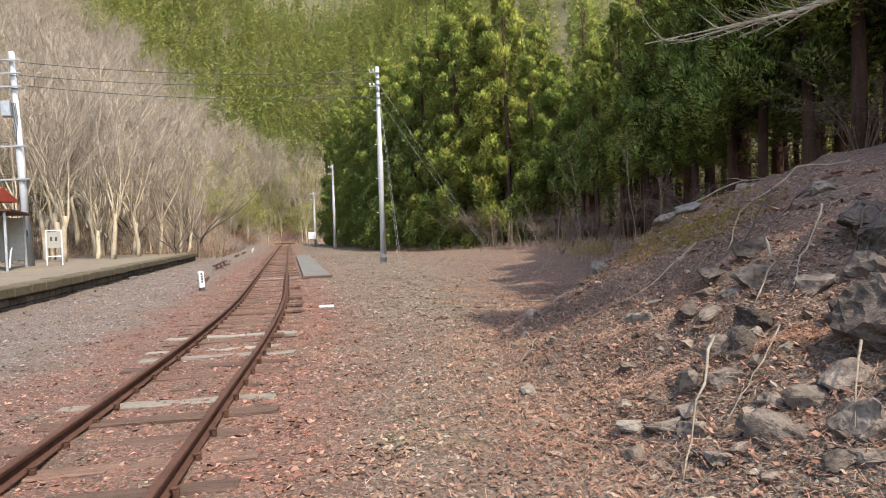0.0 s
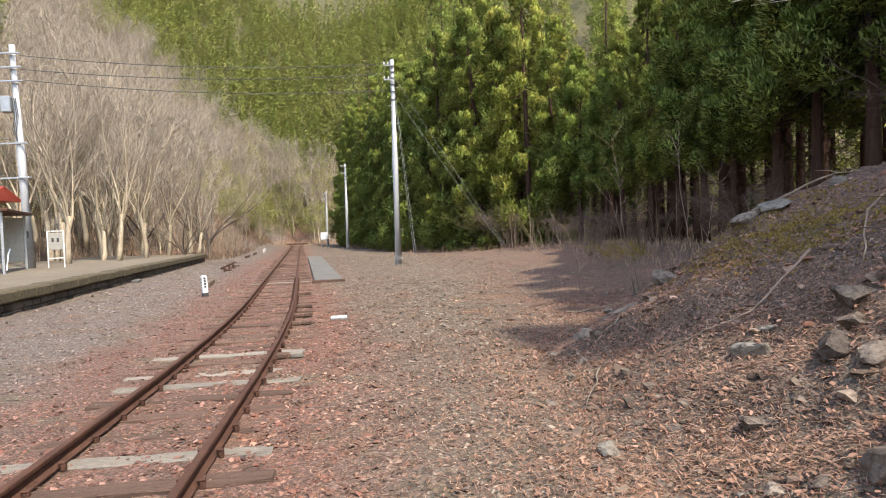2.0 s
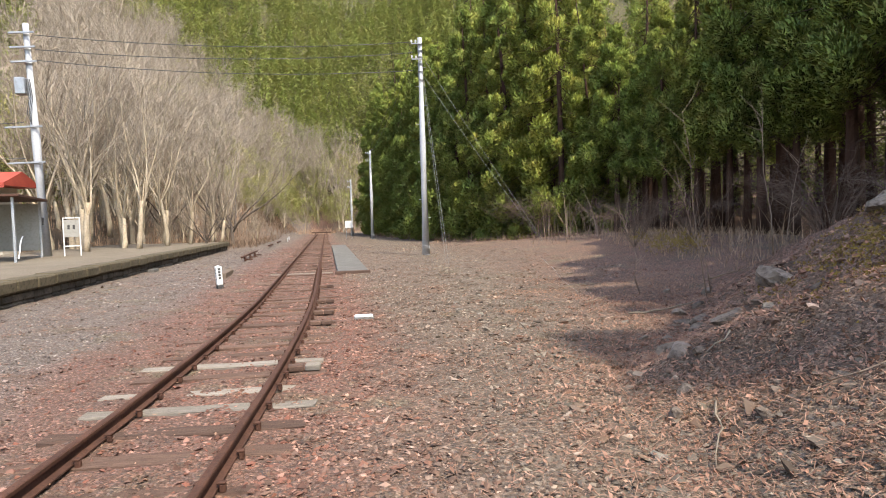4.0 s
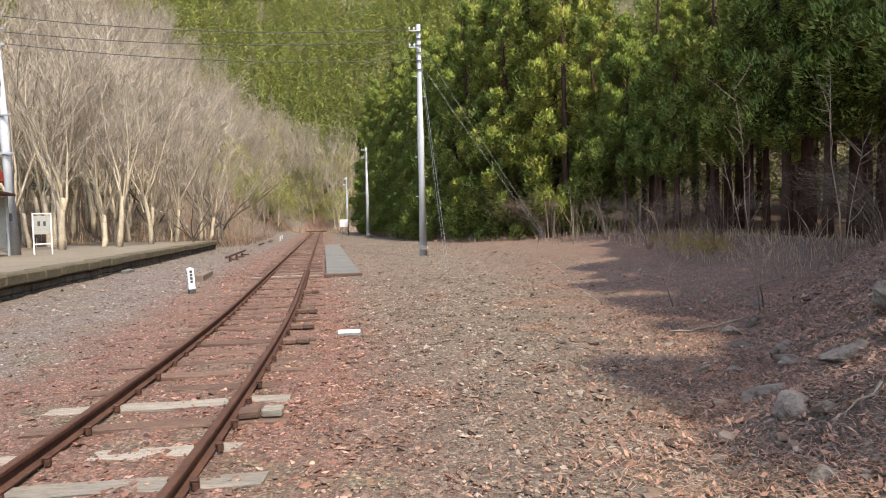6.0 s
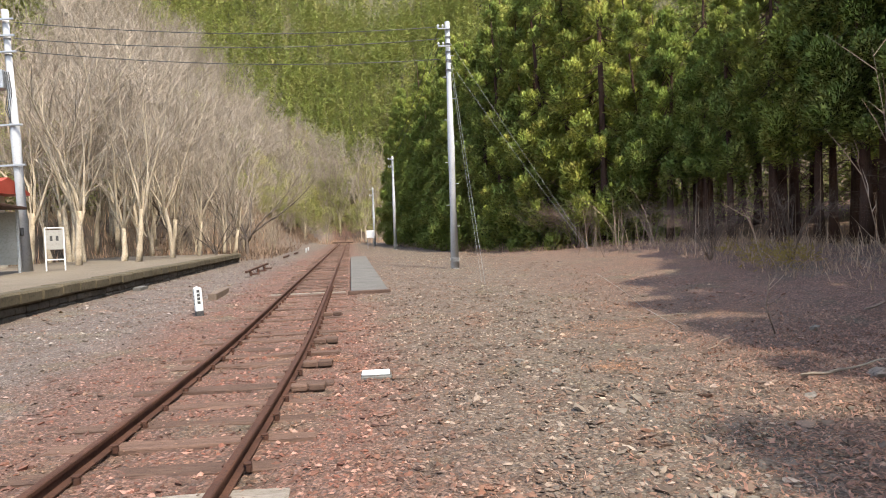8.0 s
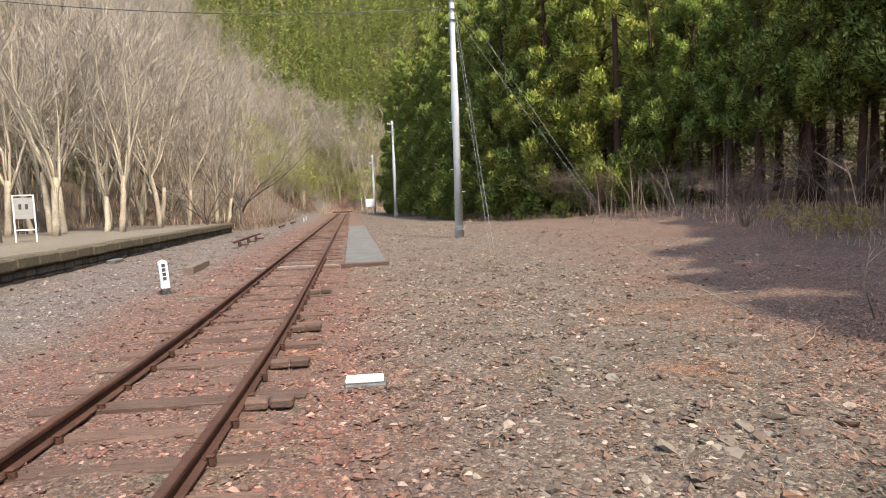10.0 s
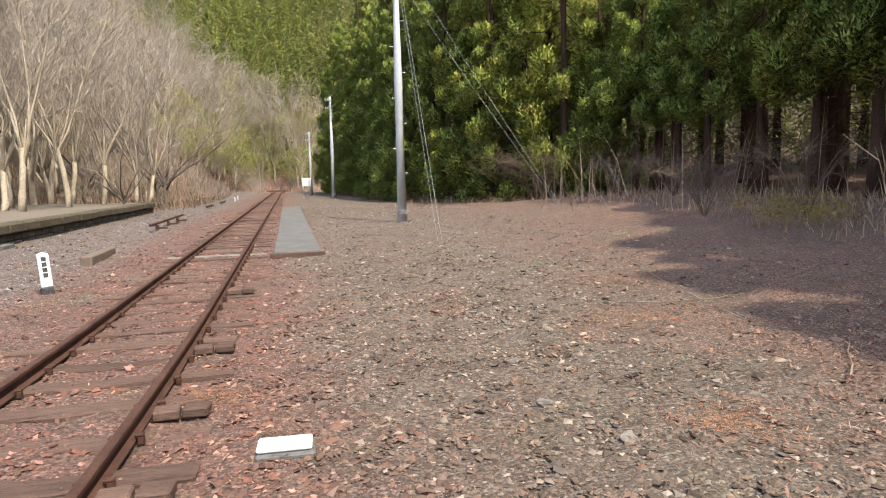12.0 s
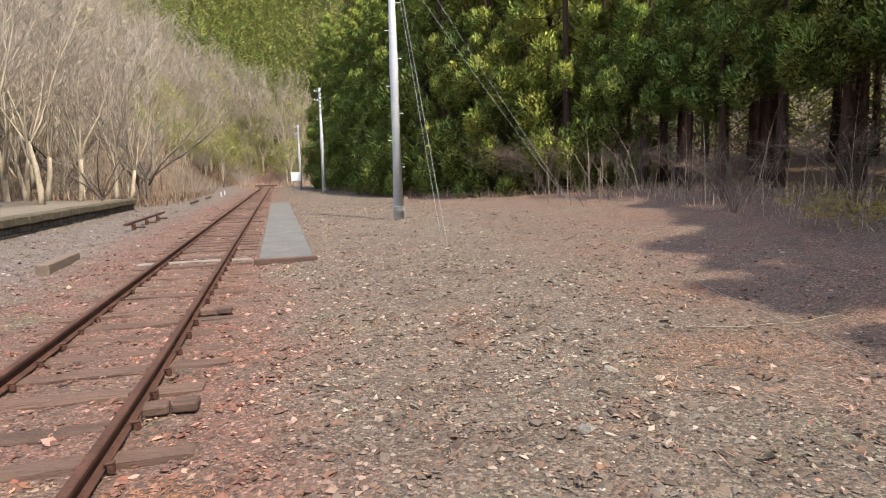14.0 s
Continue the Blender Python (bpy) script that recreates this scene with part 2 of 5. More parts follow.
# ---- building helpers ----
class Solid:
    """Collects vertices and faces for one mesh."""

    def __init__(self):
        self.v, self.f = [], []

    def add(self, verts, faces):
        k = len(self.v)
        self.v += [tuple(p) for p in verts]
        self.f += [tuple(i + k for i in f) for f in faces]
        return self

    def box(self, x0, y0, z0, x1, y1, z1, bevel=0.0, m=None):
        bm = bmesh.new()
        bmesh.ops.create_cube(bm, size=1)
        for q in bm.verts:
            q.co = Vector(((x0 + x1) / 2 + q.co.x * (x1 - x0), (y0 + y1) / 2 + q.co.y * (y1 - y0), (z0 + z1) / 2 + q.co.z * (z1 - z0)))
        if bevel:
            bmesh.ops.bevel(bm, geom=bm.edges[:], offset=bevel, segments=1, affect="EDGES")
        if m is not None:
            bm.transform(m)
        bm.verts.index_update()
        self.add([q.co for q in bm.verts], [[q.index for q in f.verts] for f in bm.faces])
        bm.free()
        return self

    def tube(self, pts, radii, sides=6, caps=True):
        pts = [Vector(p) for p in pts]
        if isinstance(radii, (int, float)):
            radii = [radii] * len(pts)
        verts, faces = [], []
        ref = None
        for i, p in enumerate(pts):
            d = (pts[min(i + 1, len(pts) - 1)] - pts[max(i - 1, 0)]).normalized()
            if ref is None:
                ref = Vector((1, 0, 0)) if abs(d.x) < 0.8 else Vector((0, 1, 0))
            a = d.cross(ref).normalized()
            b = d.cross(a)
            ref = b.cross(d)
            for k in range(sides):
                w = 2 * math.pi * k / sides
                verts.append(p + (a * math.cos(w) + b * math.sin(w)) * radii[i])
        for i in range(len(pts) - 1):
            for k in range(sides):
                q = (k + 1) % sides
                faces.append((i * sides + k, i * sides + q, (i + 1) * sides + q, (i + 1) * sides + k))
        if caps:
            faces.append(tuple(range(sides))[::-1])
            faces.append(tuple((len(pts) - 1) * sides + k for k in range(sides)))
        return self.add(verts, faces)

    def mesh(self, name, mat, smooth=False):
        me = bpy.data.meshes.new(name)
        me.from_pydata(self.v, [], self.f)
        me.materials.append(mat)
        if smooth:
            me.polygons.foreach_set("use_smooth", [True] * len(me.polygons))
        me.update()
        return me


def tri_mesh(name, tris, mat, normals=None):
    """One mesh from an array of loose triangles, shape (n, 3, 3); normals: one soft normal a triangle."""
    me = bpy.data.meshes.new(name)
    n = len(tris)
    me.from_pydata(tris.reshape(-1, 3).tolist(), [], np.arange(n * 3).reshape(n, 3).tolist())
    me.materials.append(mat)
    me.update()
    if normals is not None:
        me.polygons.foreach_set("use_smooth", [True] * n)
        k = normals / (np.linalg.norm(normals, axis=1, keepdims=True) + 1e-9)
        me.normals_split_custom_set(np.repeat(k, 3, 0).tolist())
    return me


def part(name, solid, mat, parent=None, label="", smooth=False):
    ob = new(name, solid.mesh(name, mat, smooth) if isinstance(solid, Solid) else solid)
    if parent is not None:
        ob.parent = parent
    if label:
        tagged(ob, label)
    return ob


def thing(name, m, label, category, group="", kind=""):
    ob = new(name)
    ob.matrix_basis = m
    return tagged(ob, label, category, group, kind)


def smooth_step(a, b, x):
    t = np.clip((x - a) / (b - a), 0, 1)
    return t * t * (3 - 2 * t)


# ---- the plan: track line and terrain ----
def track_x(y):
    """The track's middle: straight at first, then bending to the left."""
    if y < 8:
        return 0.0
    if y < 18:
        return -0.083 * (y - 8) ** 2 / 20
    return -0.415 - 0.083 * (y - 18)


def track_pose(y, off=0.0, z=0.0):
    slope = (track_x(y + 0.1) - track_x(y - 0.1)) / 0.2
    a = math.atan(slope)
    return pose(track_x(y) + off * math.cos(a), y - off * math.sin(a), z, 0, 0, -math.degrees(a))


def wave(x, y, s, seed):
    return (np.sin(x * s + seed) * np.cos(y * s * 1.13 + seed * 1.7) + 0.5 * np.sin(x * s * 2.3 + y * s * 1.9 + seed * 2.1)
            + 0.25 * np.cos(x * s * 4.7 - y * s * 5.1 + seed * 0.7))


def mound(x, y):
    """The rubble bank beside the line: its foot, slope and end."""
    foot = 3.45 + 0.06 * (y - 4) + 2.6 * smooth_step(8.5, 13.0, y) + 2.5 * smooth_step(13, 17, y)
    d = np.maximum(x - foot, 0)
    h = 0.64 * d * d / (d + 0.3)
    top = 2.6 + 0.13 * np.maximum(x - 8, 0) - 0.9 * smooth_step(10, 15, y)
    h = h / (1 + (h / top) ** 4) ** 0.25
    return h * (1 - 0.7 * smooth_step(14, 20, x)) * (1 - smooth_step(12.0, 16.5, y))


def height(x, y):
    x, y = np.asarray(x, float), np.asarray(y, float)
    c = np.where(y < 8, 0, np.where(y < 18, -0.083 * (y - 8) ** 2 / 20, -0.415 - 0.083 * (y - 18)))
    u = x - c
    h = 0.013 * wave(x, y, 0.9, 1.0) * smooth_step(1.1, 2.5, np.abs(u)) + 0.012 * wave(x, y, 4.0, 3.0)
    h = h + 0.1 * np.maximum(u - 7, 0) * smooth_step(10, 18, y) * (1 - 0.75 * smooth_step(30, 50, y)) * (1 - 0.7 * smooth_step(14, 22, u))
    b = mound(x, y)
    h = h + b + np.minimum(b, 0.5) * 0.16 * wave(x, y, 2.2, 5.0)
    h = h - 0.025 * (1 - smooth_step(1.0, 1.5, np.abs(u)))
    h = h + 0.30 * np.maximum(u - 22, 0) * smooth_step(20, 60, y)
    h = h + 0.60 * np.maximum(-u - 15 + 11 * smooth_step(48, 84, y), 0) ** 1.06 * smooth_step(15, 45, y)
    h = h + 0.80 * np.maximum(y - 124 + 0.25 * np.abs(u), 0) * (1 + 0.1 * wave(x, y, 0.03, 2))
    h = h + 1.0 * wave(x, y, 0.09, 4) * smooth_step(20, 45, np.abs(u))
    return h


def ground_z(x, y):
    return float(height(x, y))


xs = np.concatenate([np.arange(-260, -60, 10.0), np.arange(-60, -14, 2.0), np.arange(-14, -5, 0.5), np.arange(-5, 10, 0.14),
                     np.arange(10, 24, 0.5), np.arange(24, 60, 2.0), np.arange(60, 261, 10.0)])
ys = np.concatenate([np.arange(-220, -20, 12.0), np.arange(-20, -2, 1.5), np.arange(-2, 24, 0.14), np.arange(24, 50, 0.6),
                     np.arange(50, 130, 2.0), np.arange(130, 400, 9.0)])
gx, gy = np.meshgrid(xs, ys)
gz = height(gx, gy)
near = ((gx > -5.2) & (gx < 10) & (gy > -2) & (gy < 24))
gz = gz + np.where(near, np.random.normal(0, 0.008, gz.shape), 0)
nx, ny = len(xs), len(ys)
idx = np.arange(nx * ny).reshape(ny, nx)
quads = np.stack([idx[:-1, :-1], idx[:-1, 1:], idx[1:, 1:], idx[1:, :-1]], -1).reshape(-1, 4)
gm = bpy.data.meshes.new("ground")
gm.from_pydata(np.stack([gx, gy, gz], -1).reshape(-1, 3).tolist(), [], quads.tolist())
gm.materials.append(GROUND)
gm.polygons.foreach_set("use_smooth", [True] * len(gm.polygons))
tagged(new("ground", gm), "stony ballast ground with rusty gravel and brown leaf litter", "ground", kind="structure")


# ---- railway track ----
def rail_mesh(off, y0, y1):
    """A flat-bottomed rail: foot, web and head, swept along the line."""
    prof = [(-0.055, 0.0), (0.055, 0.0), (0.055, 0.012), (0.012, 0.03), (0.009, 0.09), (0.031, 0.1), (0.032, 0.128), (0.024, 0.136),
            (-0.024, 0.136), (-0.032, 0.128), (-0.031, 0.1), (-0.009, 0.09), (-0.012, 0.03), (-0.055, 0.012)]
    s = Solid()
    yy = [y0]
    while yy[-1] < y1 - 0.01:
        yy.append(min(yy[-1] + (1.0 if yy[-1] < 40 else 5.0), y1))
    verts = [track_pose(y, off) @ Vector((px * 0.94, 0, pz * 0.9)) for y in yy for px, pz in prof]
    k = len(prof)
    faces = [(i * k + j, i * k + (j + 1) % k, (i + 1) * k + (j + 1) % k, (i + 1) * k + j) for i in range(len(yy) - 1) for j in range(k)]
    faces += [tuple(range(k))[::-1], tuple((len(yy) - 1) * k + j for j in range(k))]
    s.add(verts, faces)
    me = s.mesh("rail", RUST)
    me.materials.append(RAIL_TOP)
    for f in me.polygons:
        if f.normal.z > 0.8 and f.center.z > 0.11:
            f.material_index = 1
    return me


track = thing("railway_track", pose(0, 0, 0), "rusty disused single railway track on old wooden sleepers", "railway track", kind="structure")
BRACES = (10.45, 13.55, 14.7, 16.3, 19.4)   # wooden brace blocks outside one rail
JOINTS = [-8.0, 12.6, 37.6, 62.6, 112.0]
for off in (-0.5655, 0.5655):
    for a, b in zip(JOINTS, JOINTS[1:]):
        part("rail", rail_mesh(off, a + 0.004, b - 0.004), None, track, "rusty steel rail")


def sleeper_mesh(kind, seed):
    rnd = random.Random(seed)
    bm = bmesh.new()
    bmesh.ops.create_cube(bm, size=1)
    bmesh.ops.scale(bm, vec=(2.08, 0.19, 0.14), verts=bm.verts)
    bmesh.ops.subdivide_edges(bm, edges=[e for e in bm.edges if abs((e.verts[0].co - e.verts[1].co).x) > 1], cuts=5)
    bmesh.ops.bevel(bm, geom=[e for e in bm.edges if len(e.link_faces) == 2 and e.calc_face_angle() > 1], offset=0.012, segments=1, affect="EDGES")
    for q in bm.verts:
        q.co += Vector((rnd.uniform(-.012, .012), rnd.uniform(-.01, .01), rnd.uniform(-.008, .006)))
    me = bpy.data.meshes.new("sleeper")
    bm.to_mesh(me)
    bm.free()
    me.materials.append(kind)
    return me


dark_sleepers = [sleeper_mesh(SLEEPER, i) for i in range(5)]
pale_sleepers = [sleeper_mesh(PALE_WOOD, 20 + i) for i in range(3)]
PALE_AT = (7.06, 9.27, 9.9, 10.86, 18.3, 22.9, 24.4)
rs = random.Random(4)
y = -3.06
while y < 104:
    pale = any(abs(y - q) < 0.29 for q in PALE_AT)
    ob = new("sleeper", rs.choice(pale_sleepers if pale else dark_sleepers))
    ob.parent = track
    ob.matrix_basis = track_pose(y, rs.uniform(-0.08, 0.08), -0.069 + rs.uniform(-0.022, 0.01)) @ pose(0, 0, 0, 0, 0, rs.uniform(-1.6, 1.6))
    y += 0.58 + rs.uniform(-0.03, 0.03)

spike = Solid().box(-0.02, -0.02, -0.02, 0.02, 0.02, 0.035, 0.006).box(-0.035, -0.022, 0.0355, 0.02, 0.022, 0.05, 0.004).mesh("spike", RUST)
y = -0.16
while y < 26:
    for off in (-0.645, -0.486, 0.486, 0.645):
        ob = new("spike", spike)
        ob.parent = track
        ob.matrix_basis = track_pose(y + rs.uniform(-.04, .04), off, 0.0) @ pose(0, 0, 0, 0, 0, 180 if off in (-0.645, 0.486) else 0)
    y += 0.58

brace = [Solid().box(-0.085, -0.075, 0, 0.085, 0.07, 0.07, 0.012).mesh("rail_brace", m) for m in (SLEEPER, PALE_WOOD)]
for y in BRACES:
    for k, off in enumerate((0.72, 0.91)):
        ob = new("rail_brace", brace[1 if k and y < 11 else 0])
        ob.parent = track
        ob.matrix_basis = track_pose(y + 0.012 * k, off, 0.001) @ pose(0, 0, 0, 0, 0, 4 - 7 * k)

# ---- platform ----
plat = thing("station_platform", pose(0, 0, 0), "old low stone platform with mossy concrete edge", "platform", kind="structure")
P0, P1, PZ = -6.0, 48.0, 0.60
edge = [(track_x(yy) - 6.0, yy) for yy in np.arange(P0, P1 + 0.1, 2.0)]
s = Solid()
k = len(edge)
back = [(-16.5, yy) for _, yy in edge]
vs = [(x - 0.45, yy, PZ - 0.02) for x, yy in edge] + [(x, yy, PZ + 0.05) for x, yy in back]
vs += [(x - 0.45, yy, -0.3) for x, yy in edge] + [(x, yy, -0.3) for x, yy in back]
fs = [(i, i + 1, k + i + 1, k + i) for i in range(k - 1)] + [(k - 1, 3 * k - 1, 4 * k - 1, 2 * k - 1)]
fs += [(i, 2 * k + i, 2 * k + i + 1, i + 1) for i in range(k - 1)]
s.add(vs, fs)
part("platform_top", s, PLATFORM_TOP, plat)
for i in range(k - 1):
    (xa, ya), (xb, yb) = edge[i], edge[i + 1]
    n = 2
    for j in range(n):
        a = Vector((xa + (xb - xa) * j / n, ya + (yb - ya) * j / n, 0))
        b = Vector((xa + (xb - xa) * (j + 1) / n, ya + (yb - ya) * (j + 1) / n, 0))
        d = b - a
        m = Matrix.Translation((a + b) / 2) @ pose(0, 0, rs.uniform(-.012, .012), 0, rs.uniform(-1, 1), math.degrees(math.atan2(d.y, d.x)) - 90)
        part("coping_stone", Solid().box(-0.52, -d.length / 2 + .004, PZ - 0.3, 0.05, d.length / 2 - .004, PZ + 0.0, 0.05, m), COPING, plat)
        if a.y > 8:
            for row in range(2):
                for q in range(2):
                    w = d.length / 2
                    m2 = m @ pose(rs.uniform(-.05, -.01), -d.length / 2 + w * (q + .5), 0)
                    part("wall_stone", Solid().box(-0.35, -w / 2 + .012, -0.12 + row * 0.21, -0.04, w / 2 - .012, 0.08 + row * 0.21, 0.035, m2), MASONRY, plat)

# ---- slab beside the track ----
s = Solid()
yy = 23.5
slab = thing("concrete_walkway", pose(0, 0, 0), "long flat grey concrete walkway slab beside the track", "walkway", kind="structure")
for i in range(10):
    L = 2.45
    part("slab_section", Solid().box(-0.5, 0.006, -0.12, 0.5, L - 0.006, 0.11, 0.02, track_pose(yy, 1.68)), SLAB, slab)
    yy += L
part("timber_edging", Solid().box(-0.58, -0.13, -0.05, 0.56, -0.005, 0.10, 0.015, track_pose(23.5, 1.68)), SLEEPER, slab)


# ---- poles and wires ----
def concrete_pole(x, y, h, lean=0.0):
    p = thing("utility_pole", pose(x, y, ground_z(x, y) - 0.1, 0, lean, 0), "tall pale concrete utility pole with steel bands", "utility pole", "poles along the line")
    part("shaft", Solid().tube([(0, 0, 0), (0, 0, h * .5), (0, 0, h + .1)], [0.19, 0.15, 0.105], 16), CONCRETE, p, smooth=True)
    part("base_collar", Solid().tube([(0, 0, 0), (0, 0, 0.55)], [0.215, 0.21], 16), GALV, p)
    for i, z in enumerate((0.0, 0.32, 0.62, 0.95, 1.3, 1.7)):
        part("steel_band", Solid().tube([(0, 0, h - 0.25 - z), (0, 0, h - 0.19 - z)], 0.135, 12), GALV, p)
    for z in (0.22, 0.95):
        part("crossarm", Solid().box(-0.42, -0.19, h - z - .025, 0.08, -0.135, h - z + .025, 0.006), GALV, p)
        for q in (-0.4, -0.2):
            part("insulator", Solid().tube([(q, -0.16, h - z + .04), (q, -0.16, h - z + .09), (q, -0.16, h - z + .12), (q, -0.16, h - z + .17)],
                                           [0.02, 0.05, 0.05, 0.025], 8), WHITE, p)
    for i in range(9):
        part("step_bolt", Solid().tube([(0.1 * (-1) ** i, 0, 1.9 + i * 0.9), (0.27 * (-1) ** i, 0, 1.9 + i * 0.9)], 0.012, 5), GALV, p)
    return p


concrete_pole(3.94, 33.02, 10.4)
concrete_pole(1.08, 65.93, 8.9)
concrete_pole(-1.75, 85.0, 7.4)


def wire(name, a, b, sag, r, label, mat=CABLE):
    a, b = Vector(a), Vector(b)
    pts = [a.lerp(b, i / 16) - Vector((0, 0, sag * 4 * (i / 16) * (1 - i / 16))) for i in range(17)]
    return tagged(part(name, Solid().tube(pts, r, 5), mat), label, "cable")


GUY = surface("weathered_guy_steel", (0.20, 0.20, 0.20), (0.26, 0.26, 0.255), (0.15, 0.145, 0.14), 2, 20, 0.6, 0.3, 0)
LP = Vector((-12.45, 31.2, 0))
for za, zb in ((9.35, 10.2), (8.75, 9.7), (8.3, 8.85)):
    wire("overhead_wire", (LP.x, LP.y, za + 0.6), (3.6, 33.0, zb), 0.35, 0.016, "black overhead wire between two poles")
for za, zb in ((10.2, 8.8), (9.5, 8.1)):
    wire("overhead_wire", (3.6, 33.1, za), (0.8, 65.9, zb), 0.5, 0.012, "thin overhead wire along the poles")
wire("guy_wire", (3.98, 32.9, 9.4), (4.15, 25.2, ground_z(4.15, 25.2)), 0.05, 0.006, "pale steel guy wire stretched down to the gravel", GUY)
wire("guy_wire", (3.98, 32.9, 8.9), (4.1, 25.6, ground_z(4.1, 25.6)), 0.05, 0.005, "pale steel guy wire stretched down to the gravel", GUY)
wire("guy_wire", (4.0, 33.0, 9.6), (9.0, 30.2, ground_z(9.0, 30.2) + 0.3), 0.1, 0.006, "pale steel guy wire stretched into the weeds", GUY)
wire("guy_wire", (4.0, 33.0, 8.7), (8.9, 30.0, ground_z(8.9, 30.0) + 0.25), 0.1, 0.006, "pale steel guy wire stretched into the weeds", GUY)

lw = [(7.6, 25.5), (6.9, 21.5), (6.3, 18.6), (5.9, 16.2)]
tagged(part("fallen_wire", Solid().tube([(x, y, ground_z(x, y) + 0.035) for x, y in lw], 0.004, 5), GUY), "thin pale wire lying slack over the ground", "cable")

# ---- cedar trees ----
def blades(centres, sizes, per, rng, width=0.17, up=0.35):
    """Tufts of needle sprays: pointed blades fanning out of every centre."""
    n = len(centres) * per
    c = np.repeat(centres, per, 0)
    s = np.repeat(sizes, per)[:, None]
    d = rng.normal(size=(n, 3))
    out = c.copy()
    out[:, 2] = 0
    out /= np.linalg.norm(out, axis=1, keepdims=True) + 1e-6
    d = d / np.linalg.norm(d, axis=1, keepdims=True) + out * 0.55
    d[:, 2] += up
    d /= np.linalg.norm(d, axis=1, keepdims=True)
    side = np.cross(d, rng.normal(size=(n, 3)))
    side /= np.linalg.norm(side, axis=1, keepdims=True) + 1e-6
    start = c + d * s * rng.uniform(0.25, 0.9, (n, 1))
    ln = s * rng.uniform(0.2, 0.42, (n, 1))
    tip = start + d * ln
    tip[:, 2] -= 0.12 * ln[:, 0]
    w = s * width * rng.uniform(0.6, 1.3, (n, 1))
    return np.stack([start - side * w * 0.5, start + side * w * 0.5, tip], 1)


def cedar_mesh(seed, h, low, radius, lobes, per, size, droop=0.25):
    """A cedar: tapering trunk, branches, and separate rounded clumps of upturned needle sprays with dark gaps between them."""
    rng = np.random.default_rng(seed)
    trunk = Solid()
    lean = rng.normal(0, 0.12, 2)
    zs = np.linspace(0, h, 7)
    trunk.tube([(lean[0] * (z / h) ** 2 * 3, lean[1] * (z / h) ** 2 * 3, z) for z in zs], [0.24 * (1 - 0.93 * z / h) + 0.01 + (0.06 if z == 0 else 0) for z in zs], 8)
    t = (np.arange(lobes) + rng.uniform(0, 1, lobes)) / lobes
    t = t ** 1.15
    z = low + (h - low) * t
    prof = (1 - t) ** 0.65 * (0.72 + 0.28 * np.minimum(t * 6, 1))
    a = np.arange(lobes) * 2.4 + rng.uniform(-.6, .6, lobes)
    r = radius * prof * rng.uniform(0.35, 1.15, lobes) ** 0.7 + 0.05
    c = np.stack([r * np.cos(a), r * np.sin(a), z - droop * r], 1)
    sz = size * (1 - 0.45 * t) * rng.uniform(.55, 1.3, lobes)
    # sprays on the outer shell of every clump
    cc, ss = np.repeat(c, per, 0), np.repeat(sz, per)[:, None]
    n = len(cc)
    out = cc * [1, 1, 0]
    out /= np.linalg.norm(out, axis=1, keepdims=True) + 1e-6
    d = rng.normal(size=(n, 3))
    d /= np.linalg.norm(d, axis=1, keepdims=True)
    d = d + out * 0.35 + [0, 0, 0.22]
    d /= np.linalg.norm(d, axis=1, keepdims=True)
    lump = 1 + 0.28 * np.sin(d[:, :1] * 7 + cc[:, :1] * 5) * np.cos(d[:, 1:2] * 6 + cc[:, 2:] * 3)
    shell = cc + d * ss * [0.85, 0.85, 1.0] * lump * (0.45 + 0.6 * rng.uniform(0, 1, (n, 1)) ** 0.45)
    grow = d * 0.75 + out * 0.3 + [0, 0, 0.55] + rng.normal(0, 0.35, (n, 3))
    grow /= np.linalg.norm(grow, axis=1, keepdims=True)
    side = np.cross(grow, rng.normal(size=(n, 3)))
    side /= np.linalg.norm(side, axis=1, keepdims=True) + 1e-6
    ln = (0.095 + 0.095 * ss) * rng.uniform(0.6, 1.4, (n, 1))
    w = ln * rng.uniform(0.14, 0.28, (n, 1))
    tris = np.stack([shell - side * w, shell + side * w, shell + grow * ln], 1)
    soft = d + [0, 0, 0.12] + rng.normal(0, 0.2, (n, 3))
    for i in range(lobes):
        trunk.tube([(0, 0, min(z[i] + 0.15, h - .2)), c[i] * [.5, .5, 1] + [0, 0, .1], c[i]], [0.04, 0.025, 0.01], 3, False)
    for i in range(34):
        zz = rng.uniform(0.2 * low + 0.5, low + 2.5)
        aa, ll = rng.uniform(0, 6.28), rng.uniform(0.6, 2.3)
        p1 = Vector((ll * .5 * math.cos(aa), ll * .5 * math.sin(aa), zz + .05))
        p2 = Vector((ll * math.cos(aa + .2), ll * math.sin(aa + .2), zz - .3 * ll))
        trunk.tube([(0, 0, zz), p1, p2], [0.025, 0.015, 0.005], 3, False)
        for k in range(3):
            q = p1.lerp(p2, rng.uniform(0, .9))
            trunk.tube([q, q + Vector((rng.normal(0, .3), rng.normal(0, .3), rng.normal(-.1, .15)))], [0.009, 0.003], 3, False)
    return trunk.mesh("trunk", BARK, True), tri_mesh("crown", tris, NEEDLES, soft)


full = [cedar_mesh(10 + i, 16 + 1.5 * i, 1.0, 3.3, 84, 900, 0.80) for i in range(4)]
tall = [cedar_mesh(30 + i, 15 + 1.0 * i, 5.6, 2.9, 74, 900, 0.72, droop=0.4) for i in range(4)]
dense = [cedar_mesh(60 + i, 14 + i, 0.8, 2.8, 60, 150, 1.0) for i in range(2)]
inner = [cedar_mesh(50 + i, 17 + 1.2 * i, 6.5, 2.7, 50, 160, 0.9) for i in range(3)]


